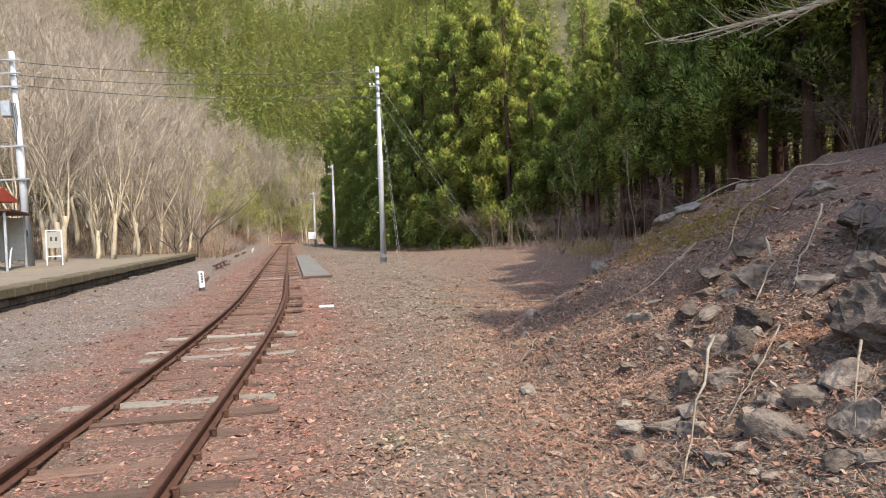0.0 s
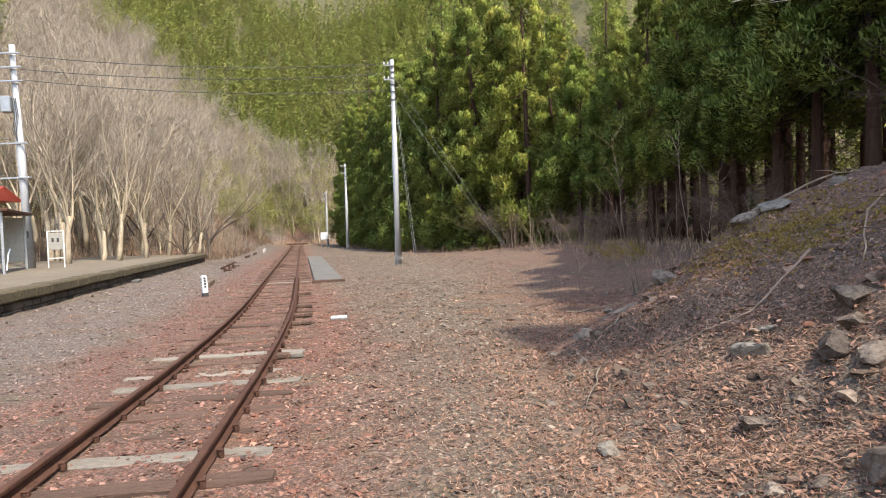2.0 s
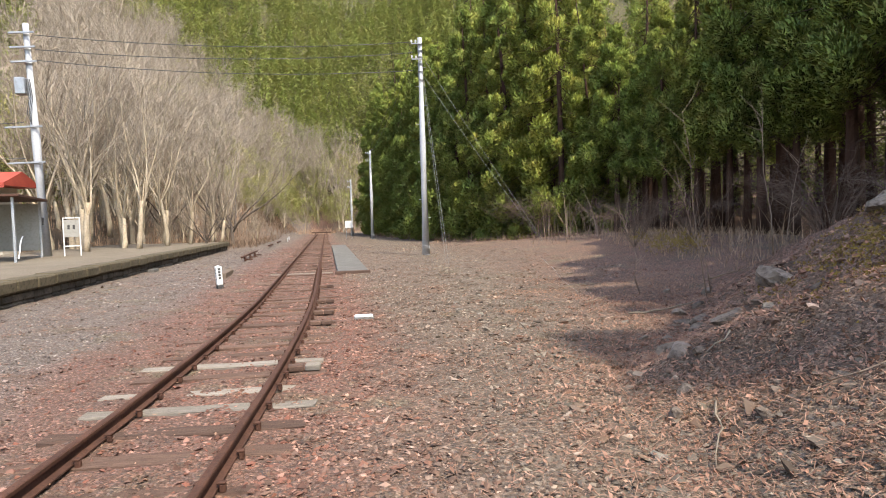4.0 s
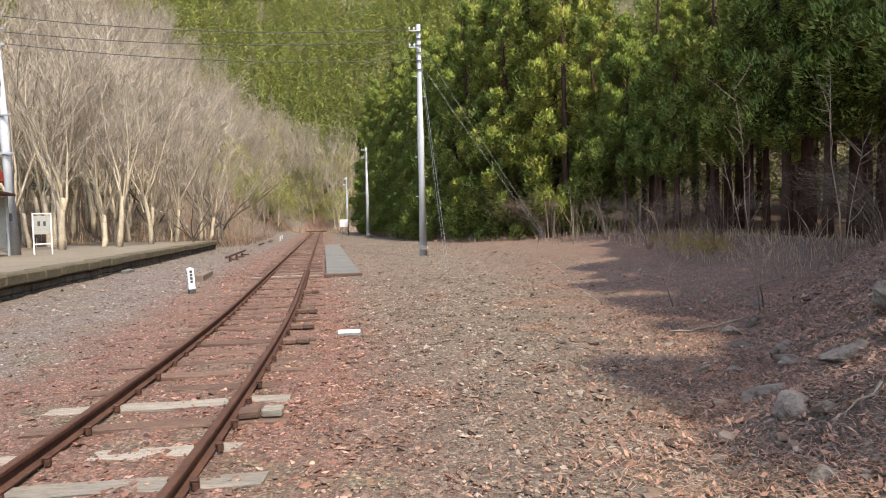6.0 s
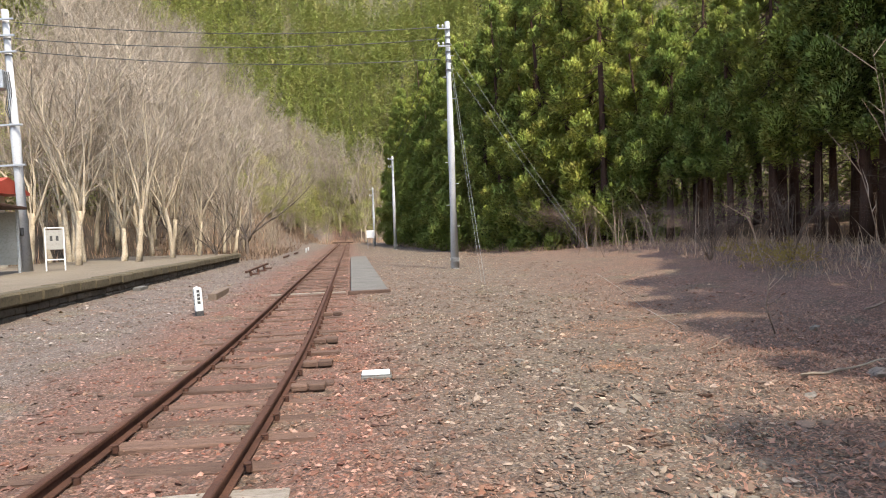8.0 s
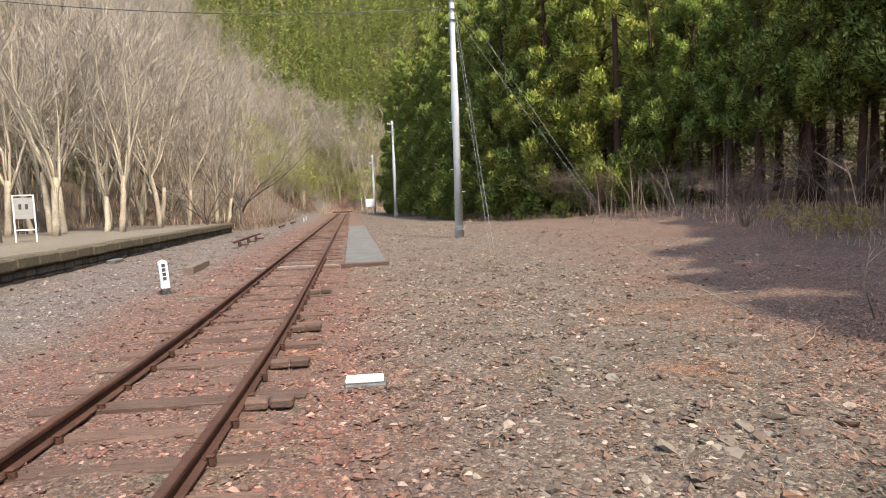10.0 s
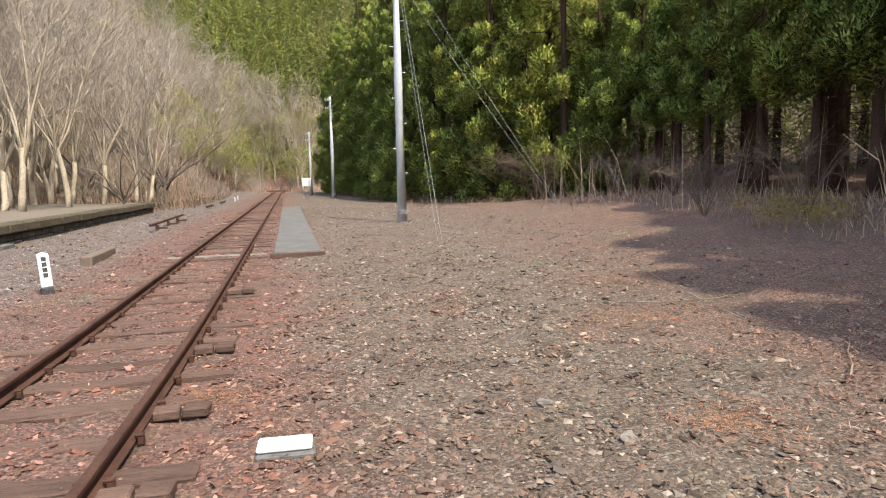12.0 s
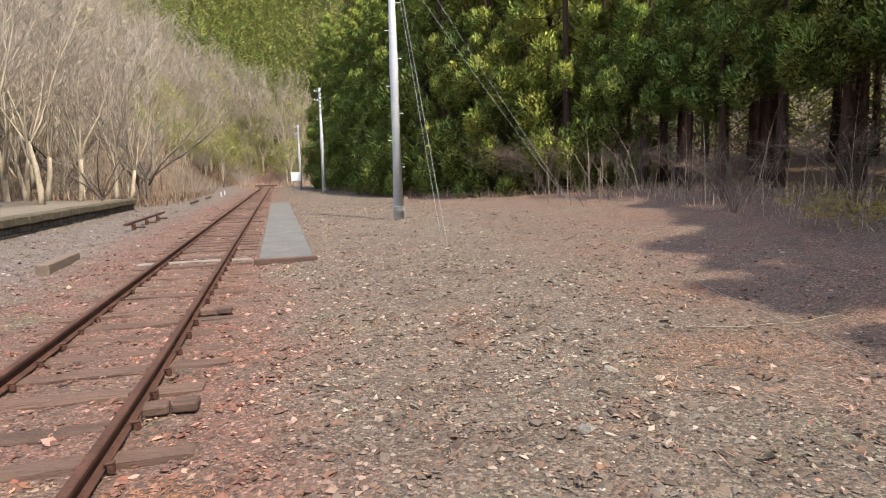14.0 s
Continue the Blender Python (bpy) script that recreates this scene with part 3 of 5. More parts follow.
def place_cedar(pair, x, y, turn, size, label, group):
    t = thing("cedar_tree", pose(x, y, ground_z(x, y) - 0.15, 0, 0, turn) @ Matrix.Diagonal((size, size, size, 1)), label, "tree", group)
    a, b = new("trunk", pair[0]), new("crown", pair[1])
    a.parent = b.parent = t
    return t


FOREST_EDGE = [(13.8, 13.0), (14.4, 19.0), (14.9, 25.0), (15.6, 29.0), (15.4, 36.0), (12.5, 43.0), (9.0, 49.5), (7.2, 56.0), (5.6, 64.0), (4.2, 73.0), (2.6, 83.0), (1.2, 94.0)]


def edge_x(y):
    for (xa, ya), (xb, yb) in zip(FOREST_EDGE, FOREST_EDGE[1:]):
        if ya <= y <= yb:
            return xa + (xb - xa) * (y - ya) / (yb - ya)
    return FOREST_EDGE[0][0] if y < 13 else FOREST_EDGE[-1][0]


rf = random.Random(11)
y = 13.5
while y < 96:
    open_side = y > 39
    sc = rf.uniform(0.9, 1.1) * (0.72 if 22 < y < 41 else 0.85 if y < 22 else 1.0)
    place_cedar(rf.choice(full if open_side else tall), edge_x(y) + rf.uniform(0.0, 1.2), y, rf.uniform(0, 360), sc,
                "tall cedar with sunlit green foliage down to the ground" if open_side else "tall cedar with bare lower trunk at the forest edge", "forest edge cedars")
    y += rf.uniform(2.0, 2.8)
for row in range(1, 6):
    y = 12.0 + rf.uniform(0, 2)
    while y < 84 + row * 2:
        x = edge_x(y) + row * 2.7 + rf.uniform(-0.8, 0.8)
        if y > 11.5 + 0.5 * row:
            place_cedar(rf.choice(inner), x, y, rf.uniform(0, 360), rf.uniform(0.9, 1.15) * (0.78 if row < 2 and 26 < y < 44 else 1.0),
                        "tall cedar with a straight bare trunk deep in the forest", "forest cedars")
        y += rf.uniform(2.6, 3.8) * (1 + 0.12 * row)


# Unseen cedars to the right, placed so their shadows reach the lane and bank.
for x, y, sc in ((11.7, -0.8, 1.1), (12.5, 1.6, 1.1), (13.1, 4.6, 1.1), (13.4, 8.0, 1.1), (14.8, 10.6, 1.1), (14.4, -0.5, 1.1), (15.4, 2.5, 1.1), (16.2, 5.6, 1.1), (16.8, 8.6, 1.1), (17.6, 12.0, 1.1),
                 (19.5, 8.5, 1.1), (20.5, 13.0, 1.1)):
    place_cedar(tall[int(x) % 4], x, y, x * 50, sc, "tall unseen cedar above the rubble bank, added to cast shade", "forest edge cedars")


y = 6.0
while y < 62:
    place_cedar(rf.choice(dense), edge_x(y) + 15.5 + rf.uniform(-1, 1), y, rf.uniform(0, 360), rf.uniform(0.9, 1.1), "cedar with low dense branches deep in the forest", "forest cedars")
    y += rf.uniform(1.7, 2.3)


# ---- hillside woods ----
def far_woods(name, pts, hs, per, mat, label, spread=0.19):
    rng = np.random.default_rng(7)
    n = len(pts) * per
    base = np.repeat(pts, per, 0)
    h = np.repeat(hs, per)
    t = rng.uniform(0, 1, n) ** 1.2
    a = rng.uniform(0, 2 * math.pi, n)
    r = spread * h * (1 - t) ** 0.8 * rng.uniform(0.5, 1.0, n)
    c = base + np.stack([r * np.cos(a), r * np.sin(a), h * (0.12 + 0.88 * t)], 1)
    d = np.stack([np.cos(a), np.sin(a), rng.uniform(-0.1, 0.9, n)], 1) + rng.normal(0, .35, (n, 3))
    d /= np.linalg.norm(d, axis=1, keepdims=True)
    side = np.cross(d, rng.normal(size=(n, 3)))
    side /= np.linalg.norm(side, axis=1, keepdims=True)
    ln = (0.0185 * h * rng.uniform(0.6, 1.5, n))[:, None]
    tris = np.stack([c - side * ln * .4, c + side * ln * .4, c + d * ln * 1.7], 1)
    soft = np.stack([np.cos(a), np.sin(a), 0.35 + 0 * a], 1) + rng.normal(0, 0.22, c.shape)
    return tagged(new(name, tri_mesh(name, tris, mat, soft)), label, "woods", kind="stuff")


rng = np.random.default_rng(3)
pts = []
while len(pts) < 2500:
    x, y = rng.uniform(-125, 45), rng.uniform(50, 215)
    u = x - track_x(y)
    if x < -0.66 * y - 6:
        continue
    if y < 136 - 0.12 * u and not (u < -0.40 * y - 1.0) and not (u > 14 and y > 110):
        continue
    pts.append((x, y, ground_z(x, y) - 0.5))
for i in range(260):
    x, y = rng.uniform(18, 95), rng.uniform(100, 185)
    pts.append((x, y, ground_z(x, y) - 0.5))
pts = np.array(pts)
far_woods("hillside_cedars", pts, rng.uniform(9, 16, len(pts)), 400, FAR_NEEDLES, "dense green cedar plantation covering the steep hillside")
pts = np.array([(x, y, ground_z(x, y) - 0.5) for x, y in zip(rng.uniform(33, 48, 160), rng.uniform(4, 110, 160))])
far_woods("forest_depth", pts, rng.uniform(7, 15, len(pts)), 110, FAR_NEEDLES, "dark cedars deep inside the forest")


# ---- bare trees ----
def bare_tree_mesh(seed, h, stems, spread, bark, low=0.2, flat=0.0):
    """A leafless tree: a short bole that forks into wavy stems, side branches and a haze of fine twigs; flat: how far the limbs spread level."""
    rnd = random.Random(seed)
    wood, twigs = Solid(), Solid()

    def wander(p, d, ln, steps, bend, up):
        pts = [p]
        for i in range(steps):
            d = (d + Vector((rnd.gauss(0, bend), rnd.gauss(0, bend), rnd.gauss(up, bend * 0.6)))).normalized()
            pts.append(pts[-1] + d * ln / steps)
        return pts

    def along(pts, f):
        f *= len(pts) - 1.001
        return pts[int(f)].lerp(pts[int(f) + 1], f - int(f)), (pts[int(f) + 1] - pts[int(f)]).normalized()

    def aside(d, k):
        return (d + Vector((rnd.gauss(0, 1), rnd.gauss(0, 1), rnd.gauss(0.15, 0.5))) * k).normalized()
    bole = h * low * rnd.uniform(0.8, 1.2)
    base = wander(Vector((0, 0, -0.3)), Vector((0, 0, 1)), bole + 0.3, 3, 0.08, 0.1)
    wood.tube(base, [0.19, 0.15, 0.13, 0.12], 8)
    for i in range(stems):
        a = 6.28 * i / stems + rnd.uniform(-.7, .7)
        k = spread * rnd.uniform(0.5, 1.5)
        st = wander(base[-1] - Vector((0, 0, rnd.uniform(0.0, 0.35) * bole)), Vector((math.cos(a) * k, math.sin(a) * k, 1)).normalized(), h * rnd.uniform(0.55, 0.85), 7, 0.13, 0.10 - flat)
        r = rnd.uniform(0.05, 0.085)
        wood.tube(st, [r * (1 - 0.12 * j) for j in range(8)], 5, False)
        for b in range(11):
            q, d = along(st, rnd.uniform(0.22, 1.0))
            br = wander(q, aside(d, 0.48), h * rnd.uniform(0.12, 0.30), 4, 0.16, 0.06 - flat * 0.5)
            (wood if b < 4 else twigs).tube(br, [0.021, 0.016, 0.011, 0.008, 0.004], 3, False)
            for c in range(8):
                q2, d2 = along(br, rnd.uniform(0.15, 1.0))
                tw = wander(q2, aside(d2, 0.5), h * rnd.uniform(0.06, 0.14), 2, 0.2, 0.06)
                s = d2.cross(Vector((rnd.gauss(0, 1), rnd.gauss(0, 1), rnd.gauss(0, 1)))).normalized() * 0.0085
                twigs.add([tw[0] - s, tw[0] + s, tw[1] + s * .7, tw[1] - s * .7, tw[2]], [(0, 1, 2, 3), (3, 2, 4)])
                for e in range(4):
                    q3, d3 = along(tw, rnd.uniform(0.1, 1.0))
                    tip = q3 + aside(d3, 0.6) * h * rnd.uniform(0.03, 0.075)
                    twigs.add([q3 - s * .75, q3 + s * .75, tip], [(0, 1, 2)])
    return wood.mesh("trunk", bark, True), twigs.mesh("twig_crown", TWIG)


DARK_BARK = surface("dark_grey_tree_bark", (0.085, 0.066, 0.052), (0.135, 0.108, 0.086), (0.055, 0.042, 0.033), 1.5, 14, 0.9, 0, 0.4, 0.01)
bare = [bare_tree_mesh(70 + i, 8.5 + 0.6 * i, 5 + i % 3, 0.26 + 0.08 * (i % 3), PALE_BARK, 0.25 + 0.04 * (i % 2)) for i in range(5)]
bare.append(bare_tree_mesh(90, 9.5, 6, 0.75, DARK_BARK, 0.16, 0.05))


def budding_mesh(seed, h):
    """A young broadleaf tree coming into leaf: thin stems with a sparse haze of small leaves."""
    rng = np.random.default_rng(seed)
    n = 260
    a, r, t = rng.uniform(0, 6.28, n), np.sqrt(rng.uniform(0, 1, n)), rng.uniform(0.3, 1, n)
    prof = np.sin(np.clip(t, 0, 1) * 3.0) ** 0.6
    c = np.stack([r * prof * h * .42 * np.cos(a), r * prof * h * .42 * np.sin(a), t * h], 1)
    tris = blades(c, 0.06 * h * rng.uniform(0.7, 1.4, n) + 0.1, 16, rng, 0.13, 0.1)
    return tri_mesh("leaf_crown", tris, FRESH, tris.mean(1) - [0, 0, h * 0.3] + rng.normal(0, h * .12, (len(tris), 3)))


budding = [budding_mesh(5 + i, 6.5 + i) for i in range(3)]


def place_bare(i, x, y, size, turn, label, group, z=None, leaves=None):
    t = thing("budding_tree" if leaves is not None else "bare_tree", pose(x, y, ground_z(x, y) if z is None else z, 0, 0, turn) @ Matrix.Diagonal((size, size, size, 1)), label, "tree", group)
    a, b = new("trunk", bare[i][0]), new("twig_crown", bare[i][1])
    a.parent = b.parent = t
    if leaves is not None:
        new("leaf_crown", budding[leaves]).parent = t
    return t


rb = random.Random(21)
for i, (x, y, sc) in enumerate([(-15.2, 40.0, 0.95), (-12.85, 35.7, 1.05), (-12.6, 39.5, 1.0), (-11.35, 38.3, 1.0), (-11.2, 42.5, 0.95), (-10.9, 46.0, 0.9),
                                (-10.6, 50.5, 0.85), (-10.9, 54.0, 0.95), (-17.5, 44.0, 1.0), (-14.0, 43.0, 1.0), (-13.2, 48.0, 1.0)]):
    place_bare(i % 5, x, y, sc, rb.uniform(0, 360), "leafless pale-barked tree with many upright stems behind the platform", "bare trees behind the platform", max(ground_z(x, y), 0.5))
for x, y, sc in ((-10.6, 57.0, 1.15), (-12.5, 62.0, 1.2), (-16.5, 58.0, 1.3), (-9.7, 45.5, 0.6)):
    place_bare(5, x, y, sc, rb.uniform(0, 360), "leafless dark-limbed tree with wide spreading branches", "bare trees on the slope")
n = 0
while n < 190:
    x, y = rb.uniform(-60, -12), rb.uniform(36, 132)
    u = x - track_x(y)
    if u > -12.5 or u < -0.40 * y:
        continue
    place_bare(rb.randrange(5), x, y, rb.uniform(0.9, 1.4), rb.uniform(0, 360), "leafless grey tree on the wooded slope", "bare trees on the slope")
    n += 1
n = 0
while n < 70:
    y = rb.uniform(104, 136)
    u = rb.uniform(-46, -7) if n % 4 or y < 122 else rb.uniform(-6, 7)
    i, sc, turn = rb.randrange(5), rb.uniform(1.0, 1.5), rb.uniform(0, 360)
    if u > -26 and n % 3:
        place_bare(i, track_x(y) + u, y, sc, turn, "tree coming into fresh yellow-green leaf on the valley slope", "budding trees on the slope", None, n % 2)
    else:
        place_bare(i, track_x(y) + u, y, sc, turn, "leafless grey tree on the far valley slope", "bare trees on the slope")
    n += 1
n = 0
while n < 80:
    y = rb.uniform(88, 112) if n < 25 else rb.uniform(106, 140)
    u = rb.uniform(-30, -9) if y < 110 else rb.uniform(-40, -7) if n % 5 else rb.uniform(-6, 8)
    x = track_x(y) + u
    place_bare(rb.randrange(5), x, y, rb.uniform(0.65, 1.2), rb.uniform(0, 360), "small tree coming into fresh yellow-green leaf", "budding trees on the slope", None, rb.randrange(3))
    n += 1
for i in range(16):
    y = 82 + 2.0 * i + rb.uniform(-1, 1)
    place_bare(rb.randrange(5), track_x(y) + rb.uniform(-13.5, -7.5), y, rb.uniform(0.4, 0.7), rb.uniform(0, 360), "small tree coming into fresh yellow-green leaf", "budding trees on the slope", None, rb.randrange(3))


for i in range(60):
    y = rb.uniform(56, 118)
    place_bare(rb.randrange(6), track_x(y) - rb.uniform(5.2, 15.0), y, rb.uniform(0.16, 0.42), rb.uniform(0, 360), "low leafless bush on the brown slope", "bushes on the slope")
for x, y, sc in ((-24.0, 51.0, 1.0), (-20.0, 46.0, 0.9), (-27.0, 56.0, 1.0), (-14.0, 92.0, 0.9), (-12.5, 98.0, 0.8), (-15.0, 104.0, 0.9)):
    place_bare(rb.randrange(5), x, y, sc, rb.uniform(0, 360), "small tree coming into fresh yellow-green leaf", "budding trees on the slope", None, rb.randrange(3))


# ---- boulders and rubble on the bank ----
def rock_mesh(seed, mat, fine=3):
    """A broken angular rock: a ball cut by planes, then chipped and pitted."""
    rnd = random.Random(seed)
    bm = bmesh.new()
    bmesh.ops.create_icosphere(bm, subdivisions=fine, radius=0.5)
    for i in range(13):
        nrm = Vector((rnd.gauss(0, 1), rnd.gauss(0, 1), rnd.gauss(0, 1))).normalized()
        d = rnd.uniform(0.2, 0.38)
        for q in bm.verts:
            over = q.co.dot(nrm) - d
            if over > 0:
                q.co -= nrm * over * 0.97
    off = Vector((seed * 3.1, seed * 1.7, 0))
    for q in bm.verts:
        n1, n2 = noise.noise(q.co * 4 + off), noise.noise(q.co * 11 + off)
        q.co *= 1 + 0.22 * n1 - 0.12 * abs(n2) + rnd.uniform(-.035, .035) - (0.16 * abs(noise.noise(q.co * 7 + off * 2)) if fine > 3 else 0)
        q.co = Vector((q.co.x * 1.25, q.co.y * 1.05, q.co.z * 0.85))
    me = bpy.data.meshes.new("boulder")
    bm.to_mesh(me)
    bm.free()
    me.materials.append(mat)
    return me


rocks = [rock_mesh(i, ROCK) for i in range(9)]
# Dark outcrop stone; the shadow lying on it is put into this colour too.
DARK_ROCK = surface("dark_shaded_rock", (0.050, 0.038, 0.030), (0.095, 0.073, 0.059), (0.024, 0.018, 0.014), 2.2, 11, 0.94, 0, 1.0, 0.05, "object", 0.25)
dark_rocks = [rock_mesh(80 + i, DARK_ROCK, 4) for i in range(4)]
pale_rocks = [rock_mesh(40 + i, PALE_ROCK) for i in range(4)]
rr = random.Random(31)


def place_rock(x, y, size, pale=False, lift=0.02, dark=False):
    ob = new("boulder", rr.choice(dark_rocks if dark else pale_rocks if pale else rocks))
    ob.matrix_basis = pose(x, y, ground_z(x, y) + lift * size, rr.uniform(-25, 25), rr.uniform(-25, 25), rr.uniform(0, 360)) @ Matrix.Diagonal((size * rr.uniform(.9, 1.25), size, size * rr.uniform(.75, 1.0), 1))
    ob.scale *= 0.88
    where = "on the brown slope" if x > 3.6 and y < 13 else "on the gravel"
    tagged(ob, ("pale lichen-spotted angular rock lying " if pale else "dark grey angular rock half buried ") + where, "rock", "rocks on the bank")


for x, y, size in [(4.85, 6.36, 0.36), (4.76, 4.1, 0.13), (3.86, 4.58, 0.24), (3.86, 5.05, 0.12), (3.5, 6.12, 0.28), (5.05, 6.49, 0.17), (5.33, 8.92, 0.18), (3.51, 7.34, 0.15),
                   (3.08, 14.34, 0.17), (3.77, 16.4, 0.17), (3.14, 15.36, 0.15), (5.38, 12.4, 0.2), (7.45, 15.3, 0.2), (3.36, 13.7, 0.14), (3.93, 12.5, 0.16), (6.97, 8.87, 0.4)]:
    place_rock(x, y, size, True)
for x, y, size in [(5.26, 5.77, 0.34), (4.96, 5.27, 0.36), (5.79, 5.76, 0.44), (5.35, 5.24, 0.42), (5.2, 5.31, 0.22), (4.61, 4.61, 0.44), (4.92, 4.69, 0.4), (4.29, 4.54, 0.38),
                   (4.4, 4.23, 0.32), (3.96, 4.31, 0.33), (3.68, 4.17, 0.27), (4.14, 4.26, 0.24), (4.42, 3.82, 0.25), (4.54, 3.68, 0.34), (4.29, 3.84, 0.2), (4.3, 3.57, 0.18),
                   (4.3, 3.43, 0.24), (3.92, 3.66, 0.27), (4.04, 3.59, 0.2), (4.24, 3.06, 0.24), (4.32, 3.0, 0.2), (4.76, 3.57, 0.36), (5.41, 4.09, 0.46), (5.46, 4.66, 0.4)]:
    place_rock(x, y, size)
for x, y, size in [(5.73, 4.41, 0.44), (4.53, 3.26, 0.36), (4.02, 3.29, 0.17), (3.97, 4.92, 0.18), (4.12, 4.74, 0.18), (4.34, 5.6, 0.28), (5.35, 9.11, 0.2), (6.18, 12.22, 0.36),
                   (4.53, 8.7, 0.24), (5.18, 9.35, 0.37), (5.9, 9.52, 0.5), (5.53, 8.52, 0.2), (5.37, 11.05, 0.25), (6.93, 13.12, 0.26), (3.9, 7.94, 0.23), (4.25, 7.36, 0.24),
                   (4.2, 6.24, 0.15), (4.0, 6.05, 0.14), (3.42, 6.52, 0.15), (4.17, 8.28, 0.24), (6.74, 9.09, 0.6), (7.58, 14.0, 0.45), (6.49, 12.93, 0.34)]:
    place_rock(x, y, size)
for x, y, size in [(5.55, 10.56, 0.35), (5.25, 10.06, 0.42), (4.72, 9.58, 0.4), (4.45, 8.94, 0.36), (4.11, 9.19, 0.16), (5.09, 11.19, 0.24), (5.67, 10.98, 0.19), (7.3, 9.6, 0.5), (7.9, 8.9, 0.45),
                   (6.2, 4.6, 0.5), (6.5, 5.3, 0.45), (6.1, 3.9, 0.5), (5.3, 3.4, 0.42), (5.0, 3.0, 0.4), (7.1, 6.4, 0.5), (6.3, 10.2, 0.4)]:
    place_rock(x, y, size)


for x, y, size in [(5.15, 3.55, 0.8), (5.5, 4.0, 0.95), (4.95, 3.1, 0.62), (6.0, 4.4, 0.9), (5.75, 3.3, 0.9), (6.3, 5.0, 0.7), (5.05, 4.75, 0.5), (4.62, 4.45, 0.46), (5.0, 5.65, 0.5), (5.45, 6.0, 0.42),
                   (4.2, 3.55, 0.36), (4.45, 3.15, 0.4), (4.0, 4.0, 0.3)]:
    place_rock(x, y, size, False, 0.06, size > 0.44)


# ---- sticks and fallen branches ----
def stick(pts, r, mat, label, twigs=2):
    """A crooked stick laid along the ground, thinning to its tip."""
    rnd = random.Random(int(pts[0][0] * 100))
    key = [Vector((x, y, ground_z(x, y) + 0.05 + lift)) for x, y, lift in pts]
    p = []
    for a, b in zip(key, key[1:]):
        p += [a.lerp(b, i / 4) + Vector((rnd.gauss(0, .012), rnd.gauss(0, .012), rnd.gauss(0, .012))) for i in range(4)]
    p.append(key[-1])
    r *= 0.75
    s = Solid().tube(p, [r * (1 - 0.6 * i / (len(p) - 1)) * rnd.uniform(.85, 1.15) for i in range(len(p))], 6)
    for i in range(twigs):
        q = p[rnd.randrange(2, len(p) - 1)]
        e = q + Vector((rnd.uniform(-.25, .25), rnd.uniform(-.25, .25), rnd.uniform(0.0, .1)))
        s.tube([q, q.lerp(e, .5) + Vector((0.02, 0, .02)), e], [r * .5, r * .35, r * .15], 4)
    tagged(part("fallen_branch", s, mat, None, "", True), label, "branch", "fallen branches")


STICK = surface("bleached_stick_wood", (0.17, 0.135, 0.10), (0.24, 0.20, 0.155), (0.13, 0.10, 0.07), 4, 30, 0.85, 0, 0.3, 0.004)
BROWN = surface("brown_branch_wood", (0.20, 0.145, 0.105), (0.28, 0.21, 0.155), (0.14, 0.095, 0.07), 4, 30, 0.9, 0, 0.3, 0.004)
L1, L2 = "bleached bare stick lying on the rubble slope", "thin brown fallen branch lying on the slope"
stick([(4.51, 4.57, 0.12), (4.07, 4.07, 0.1), (3.66, 3.58, 0.03)], 0.017, STICK, L1, 0)
stick([(4.75, 4.16, 0.1), (4.4, 3.96, 0.1), (4.05, 3.76, 0.06)], 0.011, STICK, L1)
stick([(5.7, 5.54, 0.1), (5.45, 5.09, 0.1), (5.05, 4.82, 0.08)], 0.018, STICK, L1, 1)
stick([(5.89, 6.99, 0.1), (5.08, 6.67, 0.03), (4.52, 7.11, 0.02)], 0.017, BROWN, L2, 3)
stick([(6.13, 5.31, 0.2), (5.71, 5.02, 0.1), (5.31, 4.7, 0.04)], 0.014, STICK, L1, 2)
stick([(4.74, 3.47, 0.2), (4.34, 3.09, 0.04)], 0.012, STICK, L1, 1)
stick([(4.67, 8.45, 0.05), (4.44, 8.51, 0.03)], 0.013, STICK, L1, 0)
stick([(4.16, 7.82, 0.02), (3.95, 7.4, 0.03), (3.71, 7.04, 0.02)], 0.014, STICK, L1, 1)
stick([(5.66, 12.98, 0.0), (6.3, 13.1, 0.02), (6.93, 13.24, 0.03)], 0.026, STICK, "pale fallen pole lying on shaded ground", 1)
stick([(8.6, 15.8, 0.03), (9.6, 16.3, 0.05), (11.2, 16.4, 0.1)], 0.024, BROWN, "long reddish fallen branch lying in the shade", 3)
stick([(5.4, 14.31, 0.0), (6.31, 15.3, 0.02)], 0.012, BROWN, L2, 2)
stick([(5.0, 17.3, 0.0), (6.0, 17.0, 0.01), (6.6, 17.2, 0.02)], 0.012, STICK, "thin pale stick lying on the gravel", 2)
stick([(7.0, 9.4, 0.02), (7.9, 9.1, 0.12), (8.7, 9.3, 0.05)], 0.026, BROWN, "brown root lying along the top of the bank", 3)

ROOT = surface("dark_hanging_root", (0.070, 0.046, 0.033), (0.110, 0.075, 0.055), (0.045, 0.030, 0.022), 4, 30, 0.9, 0, 0.4, 0.004)
for x, y, dx, dy in ((6.7, 5.7, -0.9, -0.5), (6.5, 5.3, -0.7, -0.7), (6.4, 4.9, -0.8, -0.5), (6.9, 6.3, -1.0, -0.3), (6.2, 4.6, -0.7, -0.6), (7.0, 7.0, -0.9, -0.6)):
    stick([(x, y, 0.12), (x + dx * .4, y + dy * .5, 0.16), (x + dx, y + dy, 0.02)], 0.022, ROOT, "dark root hanging down the eroded bank", 3)
